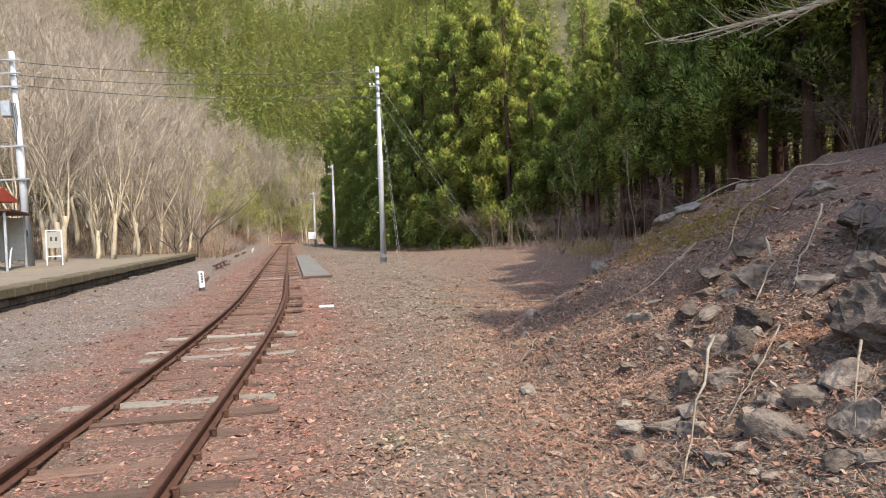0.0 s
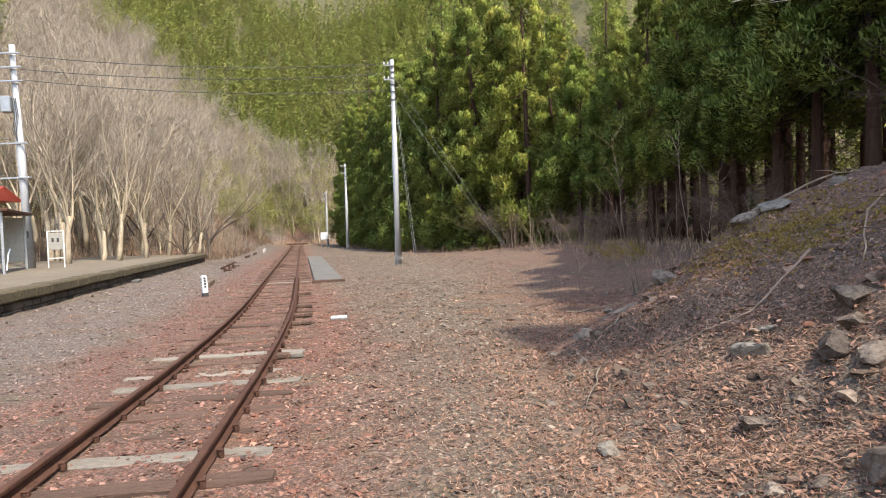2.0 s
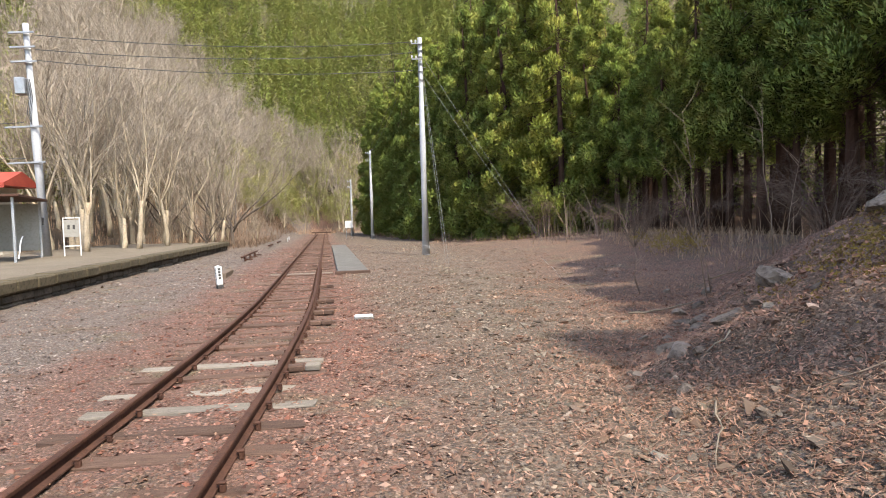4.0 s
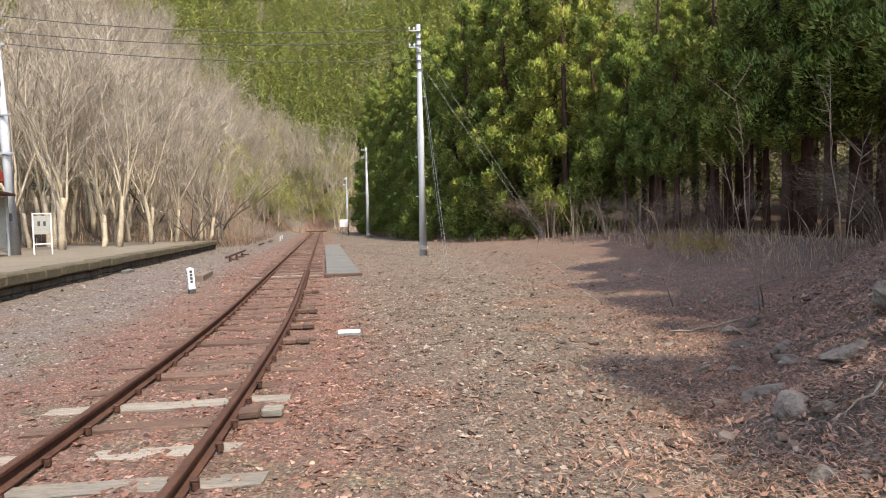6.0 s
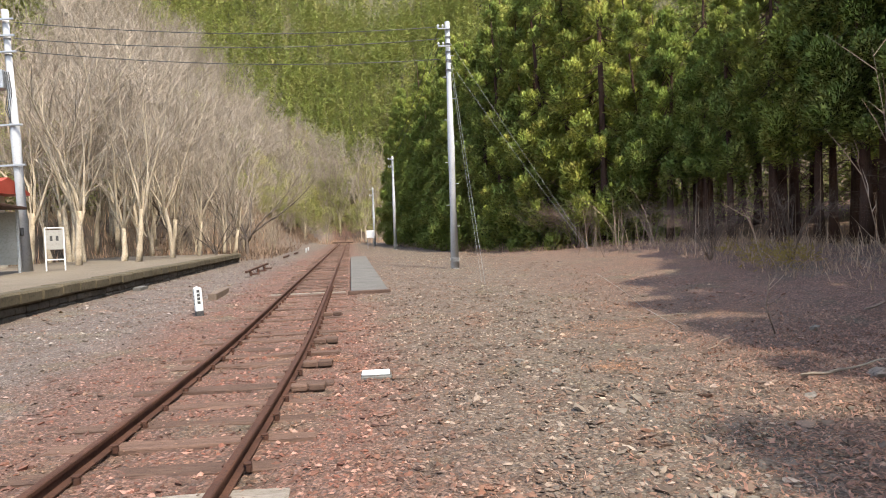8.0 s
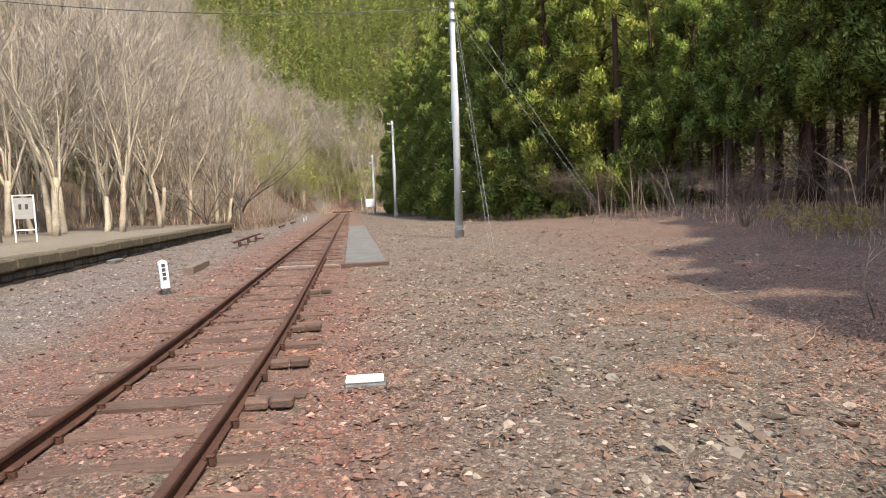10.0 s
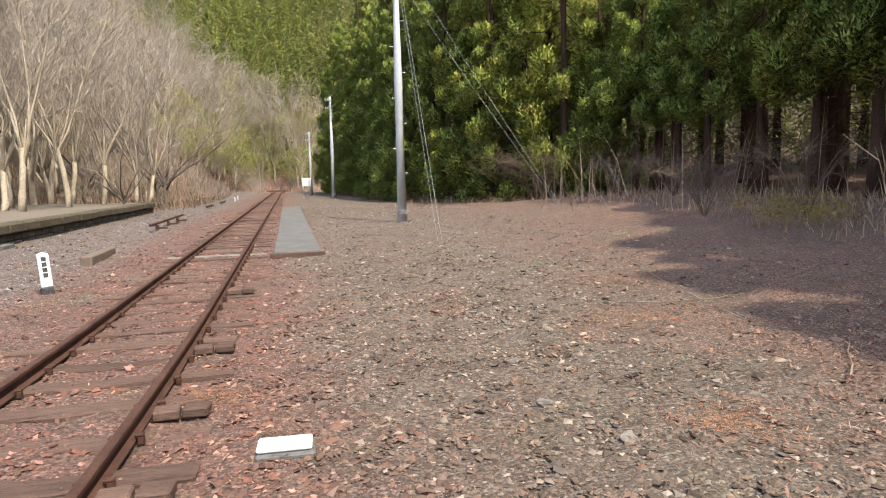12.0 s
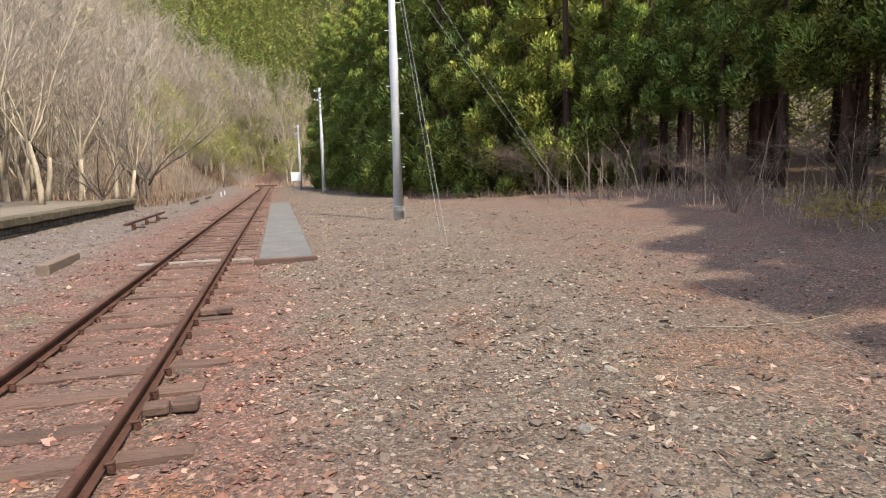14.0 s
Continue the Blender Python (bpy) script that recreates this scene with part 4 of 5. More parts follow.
stick([(8.2, 7.2, 0.08), (7.3, 7.0, 0.14), (6.4, 6.9, 0.1), (5.9, 6.4, 0.05)], 0.024, BROWN, "long brown root trailing over the crest of the bank", 2)

# ---- small railway things ----
mk = thing("marker_block", pose(1.38, 14.03, ground_z(1.38, 14.03) - 0.03, 3, 0, 1), "white-painted concrete marker block lying on rusty ballast", "marker block")
part("base", Solid().box(-0.17, -0.10, -0.03, 0.17, 0.09, 0.055, 0.012), SLAB, mk, "bare grey concrete underside")
part("painted_top", Solid().box(-0.165, -0.075, 0.057, 0.15, 0.085, 0.085, 0.01), WHITE, mk, "white-painted face")
post = thing("lineside_post", pose(-2.56, 20.2, ground_z(-2.56, 20.2) - 0.03, 0, -3, 28), "short white lineside post with black foot and writing", "marker post")
part("shaft", Solid().box(-0.075, -0.075, 0.14, 0.075, 0.075, 0.62, 0.012), WHITE, post)
part("cap", Solid().add([(-.075, -.075, .621), (.075, -.075, .621), (.075, .075, .621), (-.075, .075, .621), (0, 0, .66)],
                        [(0, 1, 4), (1, 2, 4), (2, 3, 4), (3, 0, 4), (3, 2, 1, 0)]), WHITE, post)
part("foot", Solid().box(-0.077, -0.077, -0.1, 0.077, 0.077, 0.138, 0.012), BLACK, post, "black-painted foot")
for i, z in enumerate((0.56, 0.48, 0.40, 0.32)):
    part("character_bar", Solid().box(-0.03, -0.081, z - .03, 0.03, -0.077, z + .03), BLACK, post)
    part("character_bar", Solid().box(-0.081, -0.028, z - .045, -0.077, 0.028, z - .012), BLACK, post)
TIMBER = surface("cut_brown_timber", (0.11, 0.078, 0.056), (0.155, 0.115, 0.085), (0.07, 0.048, 0.035), 2, 14, 0.9, 0, 0.5, 0.008, "", 0, (9, 1, 9))
tagged(part("timber_beam", Solid().box(-0.11, -0.95, 0, 0.11, 0.95, 0.2, 0.015, pose(-3.45, 24.6, ground_z(-3.45, 24.6) - .02, 0, 0, 6)), TIMBER), "squared brown timber beam lying on the ballast", "timber")
tagged(part("timber_beam", Solid().box(-0.12, -0.4, 0, 0.12, 0.4, 0.13, 0.015, pose(-7.0, 28.0, ground_z(-7.0, 28.0) - .02, 0, 0, 6)), SLAB), "short grey block lying against the platform", "block")
rod = thing("rusty_steel_bar", pose(-4.9, 35.6, ground_z(-4.9, 35.6), 0, 0, 5.4), "long rusty steel bar on low brackets beside the ballast", "steel bar")
part("bar", Solid().box(-0.05, -3.5, 0.2, 0.05, 3.5, 0.28, 0.01), RUST, rod)
for q in (-2.6, -0.4, 1.8):
    part("bracket", Solid().box(0.0, q - .08, -0.05, 0.1, q + .08, 0.198, 0.01), RUST, rod)
    part("bracket_arm", Solid().box(0.102, q - .05, 0.06, 0.4, q + .05, 0.12, 0.01), RUST, rod)
for yy in (52.0, 60.0):
    tagged(part("rusty_steel_bar", Solid().box(-0.06, -1.6, 0.1, 0.06, 1.6, 0.22, 0.01, track_pose(yy, -3.4)), RUST), "rusty steel bar lying beside the distant track", "steel bar")
for yy, off in ((66.0, -3.0), (72.0, -3.2)):
    tagged(part("lineside_peg", Solid().box(-0.06, -0.06, -0.1, 0.06, 0.06, 0.4, 0.02, track_pose(yy, off)), CONCRETE), "small white peg beside the distant track", "marker post")
bx, by = -1.46, 69.9
bd = thing("notice_board", pose(bx, by, ground_z(bx, by), 0, 0, 6) @ Matrix.Diagonal((0.75, 1, 1.2, 1)), "small white notice board on two thin posts beside the track", "sign")
part("board", Solid().box(-0.55, -0.03, 0.95, 0.55, 0.03, 1.6, 0.01), WHITE, bd)
for q in (-0.4, 0.4):
    part("leg", Solid().tube([(q, 0.06, -0.1), (q, 0.06, 1.55)], 0.035, 6), GALV, bd)
stop = thing("buffer_barrier", track_pose(104.5), "low dark barrier across the end of the track", "barrier")
part("beam", Solid().box(-1.6, -0.12, 0.2, 1.6, 0.12, 0.4, 0.02), SLEEPER, stop)
for q in (-0.9, 0.9):
    part("post", Solid().box(q - .1, -0.1, -0.1, q + .1, 0.1, 0.198, 0.02), SLEEPER, stop)

# ---- station things on the platform ----
PT = 0.62
sg = thing("station_notice_stand", pose(-11.35, 31.1, PT, 0, 0, 25) @ Matrix.Diagonal((0.72, 1, 0.92, 1)), "white metal stand with a small notice panel", "notice stand")
for q in (-0.42, 0.42):
    part("leg", Solid().box(q - .035, -0.035, -0.02, q + .035, 0.035, 1.72, 0.006), WHITE, sg)
part("panel", Solid().box(-0.38, -0.02, 0.86, 0.38, 0.02, 1.66, 0.004), PANEL, sg)
part("rail", Solid().box(-0.384, -0.025, 0.42, 0.384, 0.025, 0.47, 0.004), WHITE, sg)
part("top_rail", Solid().box(-0.45, -0.04, 1.722, 0.45, 0.04, 1.77, 0.006), WHITE, sg)
for q in (-0.15, 0.12):
    part("notice_bar", Solid().box(q - .06, -0.026, 1.22, q + .06, -0.021, 1.42), BLACK, sg)

sh = thing("platform_shelter", pose(-12.75, 28.1, PT, 0, 0, 16), "open metal shelter with faded side panels and flat roof", "shelter")
for qx in (-2.2, 1.15):
    for qy in (-2.0, 2.0):
        part("post", Solid().box(qx - .045, qy - .045, -0.02, qx + .045, qy + .045, 2.3, 0.008), GALV, sh)
part("roof", Solid().box(-2.45, -2.3, 2.302, 1.4, 2.3, 2.4, 0.02), RUST, sh)
part("side_panel", Solid().box(-2.15, 1.97, 0.3, 1.1, 2.0, 2.2, 0.005), PANEL, sh)
part("back_panel", Solid().box(-2.23, -1.95, 0.3, -2.2, 1.95, 2.2, 0.005), PANEL, sh)
part("handrail", Solid().tube([(1.15, -1.6, 0.1), (1.15, -1.2, 0.75), (1.15, -0.9, 0.9)], 0.025, 6), WHITE, sh)

hb = thing("station_building", pose(-16.75, 38.6, PT + 0.25), "single-storey wooden station hut with a red metal roof", "building")
part("wall", Solid().box(-7.5, -4, -0.5, 0.6, -2.5, 3.0, 0.02), WALLPAINT, hb)
part("roof", Solid().add([(-8.2, -4.8, 3.15), (1.3, -4.8, 3.15), (1.3, -1.8, 3.15), (-8.2, -1.8, 3.15), (-8.2, -3.3, 3.75), (1.3, -3.3, 3.75),
                          (-8.2, -4.8, 3.02), (1.3, -4.8, 3.02), (1.3, -1.8, 3.02), (-8.2, -1.8, 3.02)],
                         [(0, 1, 5, 4), (2, 3, 4, 5), (0, 4, 3), (1, 2, 5), (6, 9, 8, 7), (0, 6, 7, 1), (1, 7, 8, 2), (2, 8, 9, 3), (3, 9, 6, 0)]), RED_ROOF, hb, "red metal roof")
part("fascia", Solid().box(-8.2, -4.86, 2.9, 1.3, -4.803, 3.14, 0.01), RED_ROOF, hb)
part("window", Solid().box(-2.6, -4.03, 1.0, -0.9, -4.002, 2.1, 0.006), PANEL, hb)

lp = thing("station_utility_pole", pose(LP.x, LP.y, PT - 0.15, 0, -1.8, 0), "concrete utility pole with transformer box and steel fittings", "utility pole")
part("shaft", Solid().tube([(0, 0, 0), (0, 0, 5), (0, 0, 9.95)], [0.21, 0.17, 0.12], 16), CONCRETE, lp, smooth=True)
part("meter_box", Solid().box(-0.55, -0.25, 7.0, -0.15, 0.15, 7.7, 0.03), GALV, lp)
part("junction_box", Solid().box(-0.2, -0.32, 1.5, 0.12, -0.17, 1.8, 0.02), SLAB, lp)
for z in (4.1, 5.6, 8.3, 8.9, 9.5):
    part("crossarm", Solid().box(-1.1 if z < 6 else -0.6, -0.24, z, 0.4, -0.16, z + .07, 0.008), GALV, lp)
    part("steel_band", Solid().tube([(0, 0, z - .06), (0, 0, z - .01)], 0.205 - 0.008 * z, 12), GALV, lp)
for q in (-0.25, 0.0, 0.22):
    part("cable_loop", Solid().tube([(q * .3, -0.2, 7.6), (q * .3 + .1, -0.28, 6.8), (q * .3 - .05, -0.24, 6.2), (0, -0.2, 5.7)], 0.018, 5), CABLE, lp)
for zz, zb in ((4.2, 5.2), (5.7, 5.9)):
    wire("service_wire", (LP.x - 0.6, LP.y, zz + 0.6), (-30, 27, zb), 0.3, 0.016, "black service wire running to the station")


BRUSH = surface("brown_grey_brush", (0.10, 0.066, 0.048), (0.15, 0.105, 0.078), (0.07, 0.045, 0.034), 0.4, 8, 0.9, 0, 0.0)


PALE_CANE = surface("pale_dry_cane", (0.20, 0.14, 0.10), (0.28, 0.205, 0.15), (0.15, 0.10, 0.07), 1, 12, 0.9, 0, 0.0, 0.01, "island", 0.3)


# ---- weeds and brush at the forest edge ----
def stalks(count, spots, h0, h1, seed, width=0.012, bend=0.35):
    """Loose bent stalks, each a two-part blade with a fork near the tip."""
    rng = np.random.default_rng(seed)
    out = []
    for i in range(count):
        x, y = spots(rng)
        h = rng.uniform(h0, h1)
        a = rng.uniform(0, 6.28)
        b = rng.uniform(0, bend) * h
        p0 = np.array([x, y, ground_z(x, y) - 0.03])
        p1 = p0 + [b * .4 * math.cos(a), b * .4 * math.sin(a), h * .55]
        p2 = p0 + [b * math.cos(a), b * math.sin(a), h]
        s = np.array([math.cos(a + 1.3), math.sin(a + 1.3), 0]) * width * rng.uniform(.6, 1.3)
        out += [[p0 - s, p0 + s, p1 + s * .7], [p0 - s, p1 + s * .7, p1 - s * .7], [p1 - s * .7, p1 + s * .7, p2]]
        for k in range(2):
            q = p1 + (p2 - p1) * rng.uniform(-.6, .7)
            e = q + np.array([rng.uniform(-.3, .3), rng.uniform(-.3, .3), rng.uniform(.15, .4)]) * h * .5
            out.append([q - s * .5, q + s * .5, e])
    return np.array(out)


def along_edge(depth, y0, y1, ahead=0.0):
    def pick(rng):
        y = rng.uniform(y0, y1)
        return edge_x(y) - ahead - depth * rng.uniform(0, 1) ** 1.4, y
    return pick


tagged(new("dry_weeds", tri_mesh("dry_weeds", stalks(260, along_edge(3.6, 17, 50, -0.8), 0.4, 1.25, 1, 0.010, 1.2), DRY)), "thin dry brown weed stalks along the forest edge", "weeds", kind="stuff")
tagged(new("tall_dry_canes", tri_mesh("tall_dry_canes", stalks(80, along_edge(2.6, 24, 46, -0.3), 1.6, 3.2, 2, 0.011, 0.8), DRY)), "tall bent dry canes leaning out of the forest edge", "weeds", kind="stuff")
tagged(new("leaning_canes", tri_mesh("leaning_canes", stalks(60, lambda rng: (rng.normal(11.0, 1.0), rng.normal(33.0, 3.2)), 1.2, 2.9, 12, 0.014, 1.1), PALE_CANE)), "pale leaning dry canes at the edge of the clearing", "weeds", kind="stuff")
tagged(new("low_brush", tri_mesh("low_brush", stalks(4200, along_edge(5.0, 15.5, 48, -0.6), 0.1, 0.42, 3, 0.008, 1.6), DRY)), "low tangled reddish brown brush in the shade", "weeds", kind="stuff")
tagged(new("far_dry_grass", tri_mesh("far_dry_grass", stalks(1800, lambda rng: (edge_x(q := rng.uniform(44, 80)) - rng.uniform(-1, 2.2), q), 0.3, 0.9, 4, 0.014, 0.6), DRY)),
       "dry pale grass at the foot of the cedars", "weeds", kind="stuff")


def slope_spot(rng):
    while True:
        y = rng.uniform(24, 132)
        u = -rng.uniform(8.0, 40) if y < 104 else rng.uniform(-40, 9)
        x = track_x(y) + u
        if not (x > -16.5 and y < 49):
            return x, y


def bank_foot(rng):
    y = rng.uniform(50, 122)
    return track_x(y) - rng.uniform(4.6, 17.0), y


SCRUB = surface("brown_slope_scrub", (0.135, 0.088, 0.058), (0.215, 0.150, 0.105), (0.095, 0.060, 0.040), 0.3, 6, 0.9, 0, 0.0, 0.01, "island", 0.45)
tagged(new("slope_scrub", tri_mesh("slope_scrub", stalks(9000, bank_foot, 0.25, 0.9, 16, 0.020, 1.3), SCRUB)), "tangled brown scrub on the slope above the track", "weeds", kind="stuff")
tagged(new("slope_dry_grass", tri_mesh("slope_dry_grass", stalks(11000, slope_spot, 0.4, 1.3, 6, 0.022, 0.7), DRY)), "tufted dry grass and brush under the bare trees", "weeds", kind="stuff")
tagged(new("low_green_shrub", tri_mesh("low_green_shrub", blades(np.array([(10.2 + random.uniform(-.9, .9), 20.8 + random.uniform(-.9, .9), ground_z(10.2, 20.8) + random.uniform(0.1, .55)) for _ in range(34)]),
                                                                np.full(34, .3), 30, np.random.default_rng(5), .1, .6), MOSS)), "small olive-green shrub at the forest edge", "shrub")


def shrub(seed, x, y, size, label):
    """A leafless shrub: arching stems from the base with sprays of fine twigs."""
    rnd = random.Random(seed)
    stems, fine = Solid(), Solid()
    for i in range(15):
        a = rnd.uniform(0, 6.28)
        rch = rnd.uniform(0.5, 1.1)
        d = Vector((math.cos(a), math.sin(a), 0))
        p = [Vector((0, 0, -.05)), d * rch * .35 + Vector((0, 0, .6)), d * rch * .8 + Vector((0, 0, 1.0)), d * rch * 1.35 + Vector((0, 0, 1.05 + rnd.uniform(-.3, .35)))]
        stems.tube(p, [0.009, 0.007, 0.005, 0.002], 4, False)
        for k in range(14):
            f = rnd.uniform(0.25, 1)
            j = min(int(f * 3), 2)
            q = p[j].lerp(p[j + 1], f * 3 - j)
            e = q + (d * rnd.uniform(-.1, .5) + Vector((rnd.gauss(0, .2), rnd.gauss(0, .2), rnd.gauss(.12, .14)))) * 0.8
            fine.tube([q, q.lerp(e, .5) + Vector((0, 0, .03)), e], [0.0035, 0.0025, 0.001], 3, False)
            for g in range(2):
                w = q.lerp(e, rnd.uniform(.3, .9))
                fine.tube([w, w + Vector((rnd.gauss(0, .14), rnd.gauss(0, .14), rnd.gauss(.06, .08)))], [0.002, 0.0008], 3, False)
    t = thing("bare_shrub", pose(x, y, ground_z(x, y), 0, 0, rnd.uniform(0, 360)) @ Matrix.Diagonal((size, size, size, 1)), label, "shrub", "bare shrubs")
    part("stem", stems, BRUSH, t)
    part("twig_spray", fine, BRUSH, t)
    return t


SH = "leafless grey shrub with arching twiggy stems"
first = shrub(1, 10.8, 15.0, 1.5, SH)
second = shrub(2, 12.0, 16.4, 1.5, SH)
rsb = random.Random(5)
for x, y, sc in [(12.4, 27.5, 1.2), (13.6, 31.0, 1.4), (13.2, 34.5, 1.5), (11.6, 39.5, 2.0), (10.6, 42.5, 1.8), (11.6, 41.0, 2.3),
                 (11.9, 22.5, 1.5), (13.5, 12.5, 1.8), (10.9, 24.8, 1.2)]:
    copy_thing(rsb.choice((first, second)), pose(x, y, ground_z(x, y), 0, 0, rsb.uniform(0, 360))).scale = (sc, sc, sc * 0.9)

# thin saplings beside the end of the bank
for i, (x, y, h, lean) in enumerate([(7.35, 13.5, 3.3, -0.16), (7.6, 13.8, 2.3, -0.3), (8.3, 13.2, 3.0, -0.05), (9.4, 14.6, 2.2, 0.2), (7.0, 15.4, 1.7, -0.25)]):
    rn = random.Random(60 + i)
    sp = thing("bare_sapling", pose(x, y, ground_z(x, y) - 0.05), "thin pale leafless sapling rising from the brush", "sapling", "bare saplings")
    pts = [Vector((lean * h * f + rn.gauss(0, .03), rn.gauss(0, .04), h * f)) for f in (0, .25, .5, .75, 1)]
    part("stem", Solid().tube(pts, [0.012, 0.010, 0.008, 0.005, 0.002], 5), PALE_CANE, sp, "", True)
    side = Solid()
    for k in range(9):
        j = rn.randrange(1, 4)
        q = pts[j].lerp(pts[j + 1], rn.uniform(0, 1))
        e = q + Vector((rn.uniform(-.5, .3), rn.uniform(-.3, .3), rn.uniform(.15, .6)))
        side.tube([q, q.lerp(e, .5) + Vector((0.03, 0, -.02)), e], [0.007, 0.005, 0.002], 4, False)
    part("twig_spray", side, PALE_CANE, sp)

# a bare tree on the bank whose limb hangs over the slope
ot = thing("overhanging_bare_tree", pose(10.9, 7.6, ground_z(10.9, 7.6) - 0.2), "leafless grey tree with long branches hanging over the bank", "tree")
limb, spray = Solid(), Solid()
part("trunk", Solid().tube([(0, 0, 0), (-0.1, 0.1, 2.2), (-0.5, 0.2, 4.6)], [0.14, 0.11, 0.05], 8), PALE_BARK, ot, "", True)
ro = random.Random(8)
for k in range(5):
    z0 = 1.6 + 0.3 * k
    tip = Vector((-5.1 + 0.6 * k, 0.35 + 0.2 * k, 1.3 + 0.1 * k))
    mids = [Vector((-0.3, 0.1, z0)), Vector((-1.5, 0.2 + .1 * k, z0 + .55)), Vector((-2.9 + .35 * k, 0.25 + .2 * k, 1.75 + 0.15 * k)), tip]
    limb.tube(mids, [0.05, 0.035, 0.022, 0.007], 5, False)
    for j in range(15):
        f = ro.uniform(.3, 1) * 2.99
        q = mids[int(f)].lerp(mids[int(f) + 1], f - int(f))
        e = q + Vector((ro.uniform(-.9, -.1), ro.uniform(-.4, .4), ro.uniform(-.15, .4)))
        spray.tube([q, q.lerp(e, .5) + Vector((0, 0, -.05)), e], [0.013, 0.009, 0.003], 3, False)
part("limb", limb, PALE_BARK, ot)
part("twig_spray", spray, PALE_BARK, ot)


# ---- loose stones, leaves and needles on the ground ----
ball = bmesh.new()
bmesh.ops.create_icosphere(ball, subdivisions=1, radius=0.85)
BLOCK_CORNERS = np.array([tuple(q.co) for q in ball.verts])
BLOCK_FACES = np.array([[q.index for q in f.verts] for f in ball.faces])
ball.free()


def pebbles(n, spots, r0, r1, seed, blocky=False):
    rng = np.random.default_rng(seed)
    xy = spots(rng, n)
    keep = np.abs(xy[:, 0] - np.array([track_x(v) for v in xy[:, 1]]))
    keep = (np.abs(keep - 0.5655) > 0.09)
    xy = xy[keep]
    n = len(xy)
    r = r0 + (r1 - r0) * rng.uniform(0, 1, n) ** 3
    z = height(xy[:, 0], xy[:, 1])
    base = np.array([(1, 0, 0), (0, 1, 0), (-1, 0, 0), (0, -1, 0), (0, 0, 1), (0, 0, -1)], float)
    if blocky:
        base = BLOCK_CORNERS
    k = len(base)
    v = base[None] * rng.uniform(0.6, 1.25, (n, k, 1)) + rng.normal(0, 0.16, (n, k, 3))
    v[:, :, 2] *= rng.uniform(0.32, 0.62, (n, 1))
    a = rng.uniform(0, 6.28, n)
    ca, sa = np.cos(a)[:, None], np.sin(a)[:, None]
    tilt = rng.normal(0, 0.3, (n, 1))
    x0, y0, z0 = v[:, :, 0], v[:, :, 1], v[:, :, 2]
    z0 = z0 + x0 * tilt
    v = np.stack([x0 * ca - y0 * sa, x0 * sa + y0 * ca, z0], 2) * r[:, None, None]
    v += np.stack([xy[:, 0], xy[:, 1], z + r * 0.04], 1)[:, None]
    tri = np.array([(0, 1, 4), (1, 2, 4), (2, 3, 4), (3, 0, 4), (1, 0, 5), (2, 1, 5), (3, 2, 5), (0, 3, 5)])
    if blocky:
        tri = BLOCK_FACES
    f = (np.arange(n)[:, None, None] * k + tri[None]).reshape(-1, 3)
    me = bpy.data.meshes.new("loose_ballast")
    me.from_pydata(v.reshape(-1, 3).tolist(), [], f.tolist())
    me.materials.append(STONE)
    return me


def near_spots(rng, n):
    y = 2.0 + 24 * rng.uniform(0, 1, n) ** 1.35
    return np.stack([rng.uniform(-6.2, 4.6, n) + 2.0 * smooth_step(8, 16, y) * rng.uniform(0, 1, n), y], 1)


def lane_spots(rng, n):
    y = rng.uniform(2.2, 19, n)
    return np.stack([rng.normal(2.1, 1.5, n), y], 1)


tagged(new("loose_ballast", pebbles(46000, near_spots, 0.009, 0.036, 1)), "loose angular grey and rusty ballast stones", "gravel", kind="stuff")
tagged(new("loose_ballast", pebbles(46000, lane_spots, 0.007, 0.038, 2)), "loose angular grey and rusty ballast stones", "gravel", kind="stuff")


def clod_spots(rng, n):
    y = rng.uniform(11.5, 23, n)
    return np.stack([rng.normal(3.7, 1.9, n), y], 1)


def wide_stones(rng, n):
    return np.stack([rng.uniform(-6.0, 5.0, n), 2.5 + 22 * rng.uniform(0, 1, n) ** 1.2], 1)


tagged(new("loose_ballast", pebbles(2600, clod_spots, 0.018, 0.06, 7, True)), "larger broken stones and dark clods on the gravel", "gravel", kind="stuff")
tagged(new("loose_ballast", pebbles(5200, wide_stones, 0.018, 0.046, 8, True)), "larger loose ballast stones beside the track", "gravel", kind="stuff")


def far_spots(rng, n):
    y = rng.uniform(18, 48, n)
    return np.stack([rng.uniform(-8.5, 9, n) - 0.083 * (y - 18), y], 1)


tagged(new("distant_ballast", pebbles(24000, far_spots, 0.018, 0.055, 5)), "loose grey ballast stones farther along the line", "gravel", kind="stuff")


def bank_stones(rng, n):
    return np.stack([3.2 + 5 * rng.uniform(0, 1, n) ** 1.3, rng.uniform(2.0, 13, n)], 1)


tagged(new("bank_rubble", pebbles(3200, bank_stones, 0.015, 0.085, 3, True)), "small broken rubble stones on the bank", "rubble", kind="stuff")


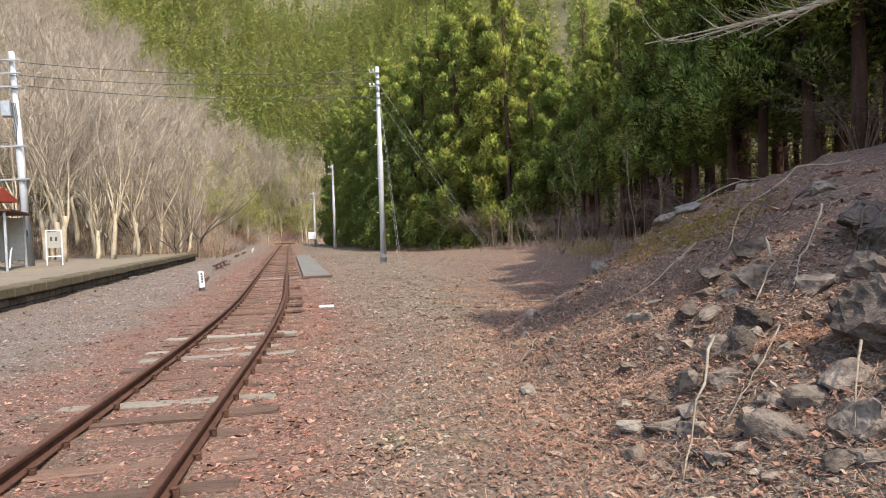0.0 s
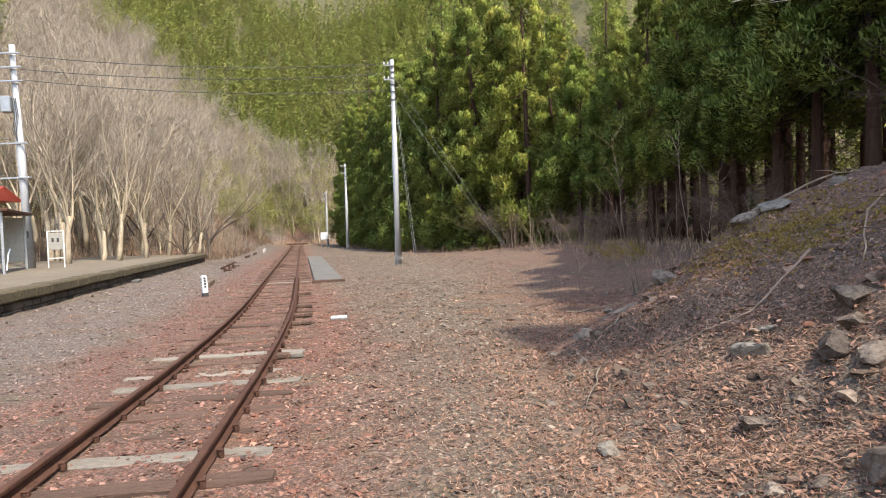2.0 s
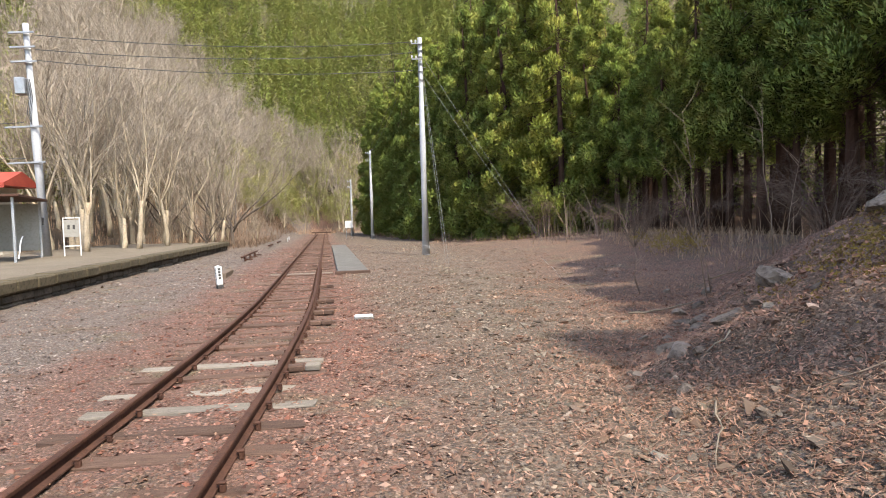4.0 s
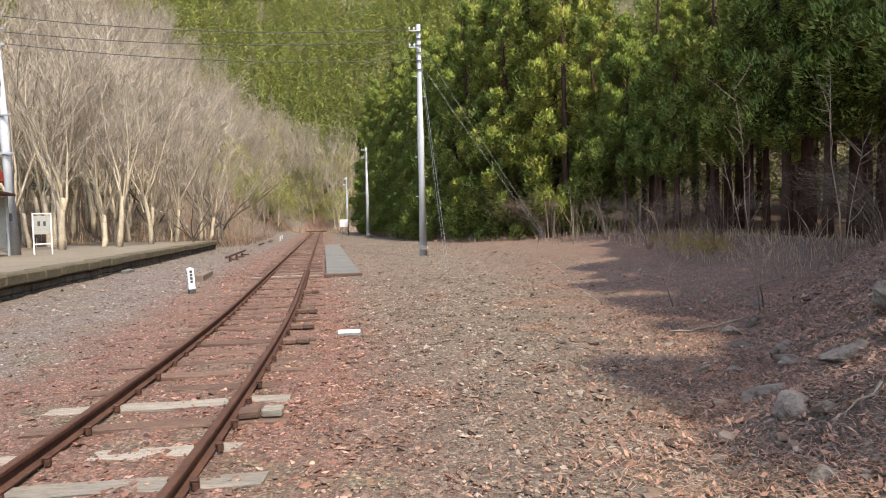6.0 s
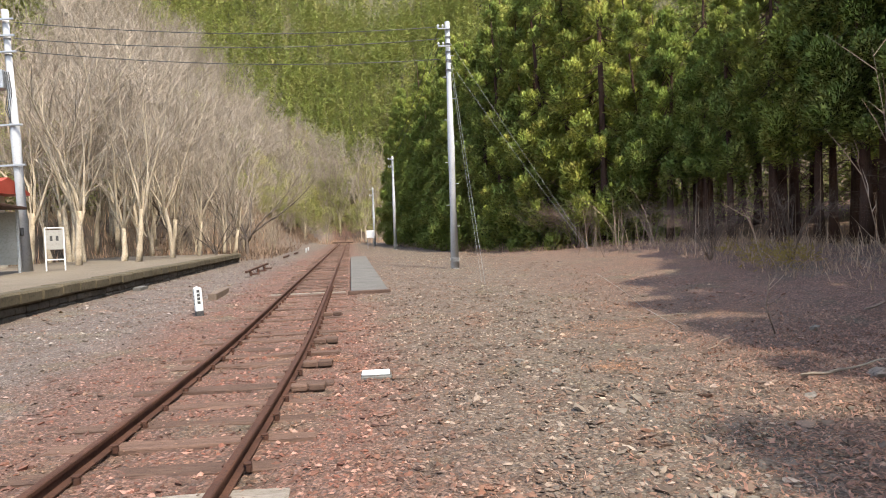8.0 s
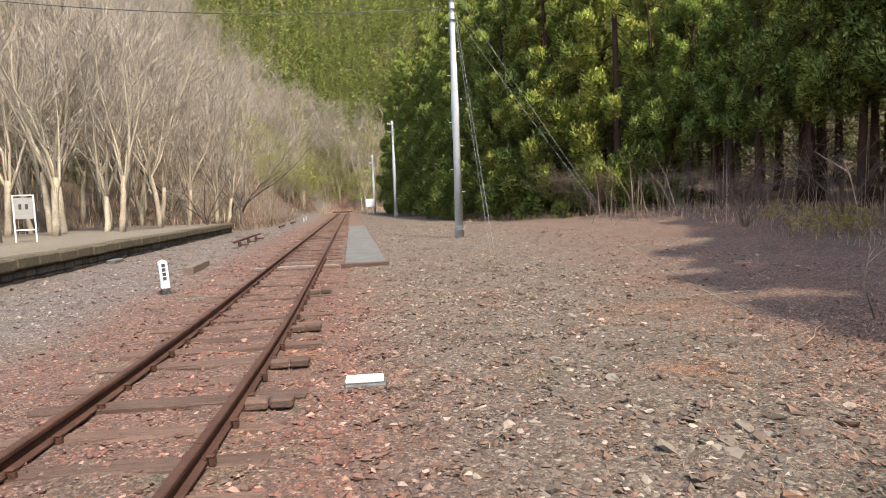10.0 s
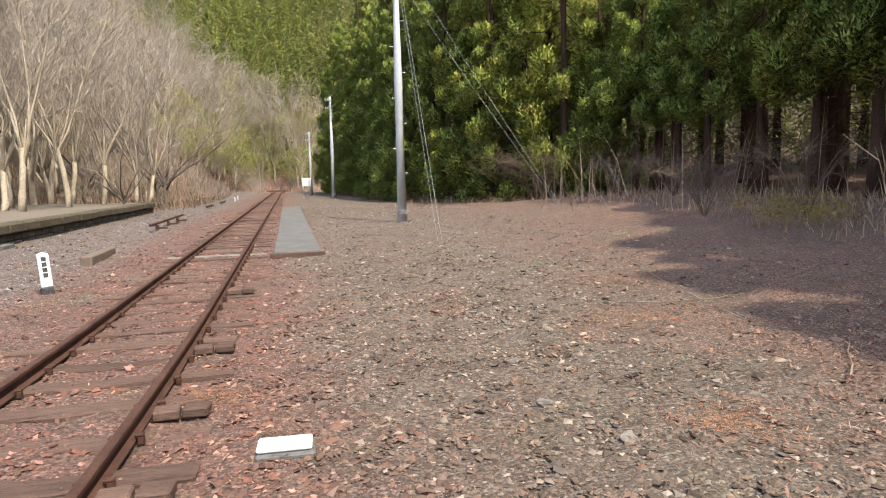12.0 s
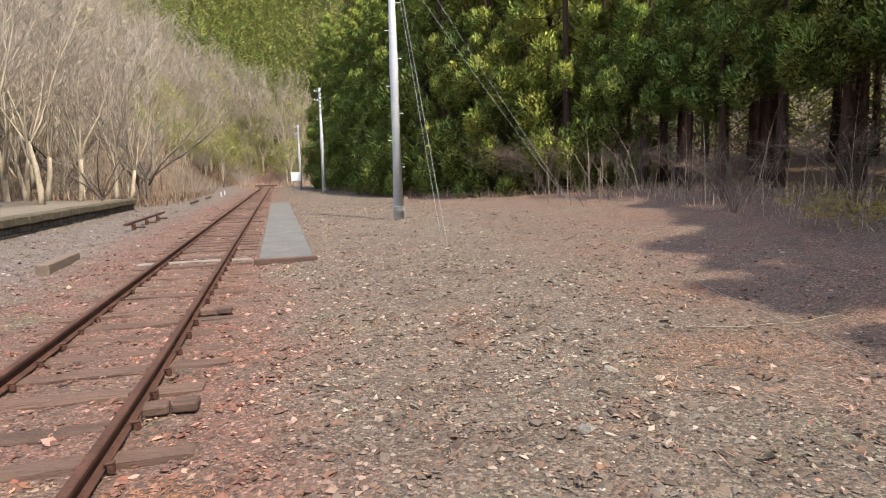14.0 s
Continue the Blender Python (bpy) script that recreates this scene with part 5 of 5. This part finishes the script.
def scatter_leaves(n, spots, seed, length, width, curl):
    rng = np.random.default_rng(seed)
    xy = spots(rng, n)
    z = height(xy[:, 0], xy[:, 1]) + rng.uniform(0.008, 0.045, n)
    a = rng.uniform(0, 6.28, n)
    ln, w = length * rng.uniform(.5, 1.4, n), width * rng.uniform(.6, 1.4, n)
    d = np.stack([np.cos(a), np.sin(a), rng.normal(0, curl, n)], 1)
    s = np.stack([-np.sin(a), np.cos(a), rng.normal(0, curl, n)], 1)
    c = np.stack([xy[:, 0], xy[:, 1], z], 1)
    p0, p2 = c - d * ln[:, None] / 2, c + d * ln[:, None] / 2
    p1, p3 = c + s * w[:, None] / 2, c - s * w[:, None] / 2
    t = np.concatenate([np.stack([p0, p1, p2], 1), np.stack([p0, p2, p3], 1)], 1).reshape(-1, 3, 3)
    me = bpy.data.meshes.new("litter")
    n = len(c)
    me.from_pydata(np.stack([p0, p1, p2, p3], 1).reshape(-1, 3).tolist(), [], [(4 * i, 4 * i + 1, 4 * i + 2, 4 * i + 3) for i in range(n)])
    me.materials.append(LITTER)
    return me


STRAW = surface("pale_dry_straw", (0.190, 0.108, 0.075), (0.300, 0.185, 0.130), (0.150, 0.075, 0.050), 0.8, 9, 0.85, 0, 0.0, 0.01, "island", 0.45)


def litter_spots(rng, n):
    """On the bank and just before its foot."""
    y = 2 + 13.5 * rng.uniform(0, 1, n) ** 1.1
    foot = 3.2 + 0.06 * (y - 4) + 2.2 * smooth_step(8.5, 13.0, y)
    return np.stack([foot + rng.normal(1.1, 1.15, n), y + rng.normal(0, 1.2, n)], 1)


def wide_litter(rng, n):
    return np.stack([rng.uniform(-6, 10, n), 2 + 30 * rng.uniform(0, 1, n) ** 1.2], 1)


tagged(new("leaf_litter", scatter_leaves(20000, litter_spots, 1, 0.045, 0.02, 0.5)), "scattered curled brown leaves", "leaf litter", kind="stuff")
tagged(new("leaf_litter", scatter_leaves(16000, wide_litter, 2, 0.035, 0.015, 0.35)), "scattered curled brown leaves", "leaf litter", kind="stuff")
straw = scatter_leaves(60000, litter_spots, 3, 0.10, 0.005, 0.2)
straw.materials[0] = STRAW
tagged(new("needle_litter", straw), "dry straw-coloured cedar needles and grass on the bank", "needle litter", kind="stuff")

RED_NEEDLES = surface("rust_red_cedar_twigs", (0.25, 0.110, 0.055), (0.33, 0.165, 0.085), (0.18, 0.080, 0.045), 2, 14, 0.85, 0, 0.0, 0.01, "island", 0.4)


def clump(x, y, rx, ry, n, seed):
    """A patch of dead rust-red cedar twigs."""
    me = scatter_leaves(n, lambda rng, k: np.stack([rng.normal(x, rx, k), rng.normal(y, ry, k)], 1), seed, 0.07, 0.0042, 0.12)
    me.materials.clear()
    me.materials.append(RED_NEEDLES)
    tagged(new("dead_cedar_twigs", me), "patch of rust-red dead cedar twigs on the ground", "needle litter", kind="stuff")


for i, (x, y, rx, ry, n) in enumerate([(5.0, 16.6, 0.45, 0.35, 700), (4.1, 13.8, 0.2, 0.16, 260), (0.78, 15.1, 0.12, 0.1, 120), (4.5, 9.8, 0.35, 0.3, 500), (4.9, 4.2, 0.25, 0.2, 400),
                                       (4.3, 8.0, 0.4, 0.4, 500), (3.6, 5.4, 0.4, 0.5, 500), (5.6, 6.0, 0.3, 0.3, 300), (6.2, 18.9, 0.5, 0.3, 400), (4.6, 11.2, 0.35, 0.3, 350), (7.4, 17.2, 0.5, 0.3, 350)]):
    clump(x, y, rx * 1.15, ry * 1.15, n * 3, 40 + i)

# moss on the crest
mp = [(random.gauss(6.5, 0.5), random.gauss(8.2, 0.7)) for _ in range(2600)]
mt = []
for x, y in mp:
    p = np.array([x, y, ground_z(x, y)])
    for k in range(4):
        d = np.array([random.gauss(0, .5), random.gauss(0, .5), 1.0]) * 0.025
        s = np.array([random.uniform(-1, 1), random.uniform(-1, 1), 0]) * 0.014
        o = np.array([random.uniform(-.05, .05), random.uniform(-.05, .05), 0])
        mt.append([p + o - s, p + o + s, p + o + d])
tagged(new("moss_patch", tri_mesh("moss_patch", np.array(mt), MOSS)), "yellow-green moss on the crest of the bank", "moss", kind="stuff")
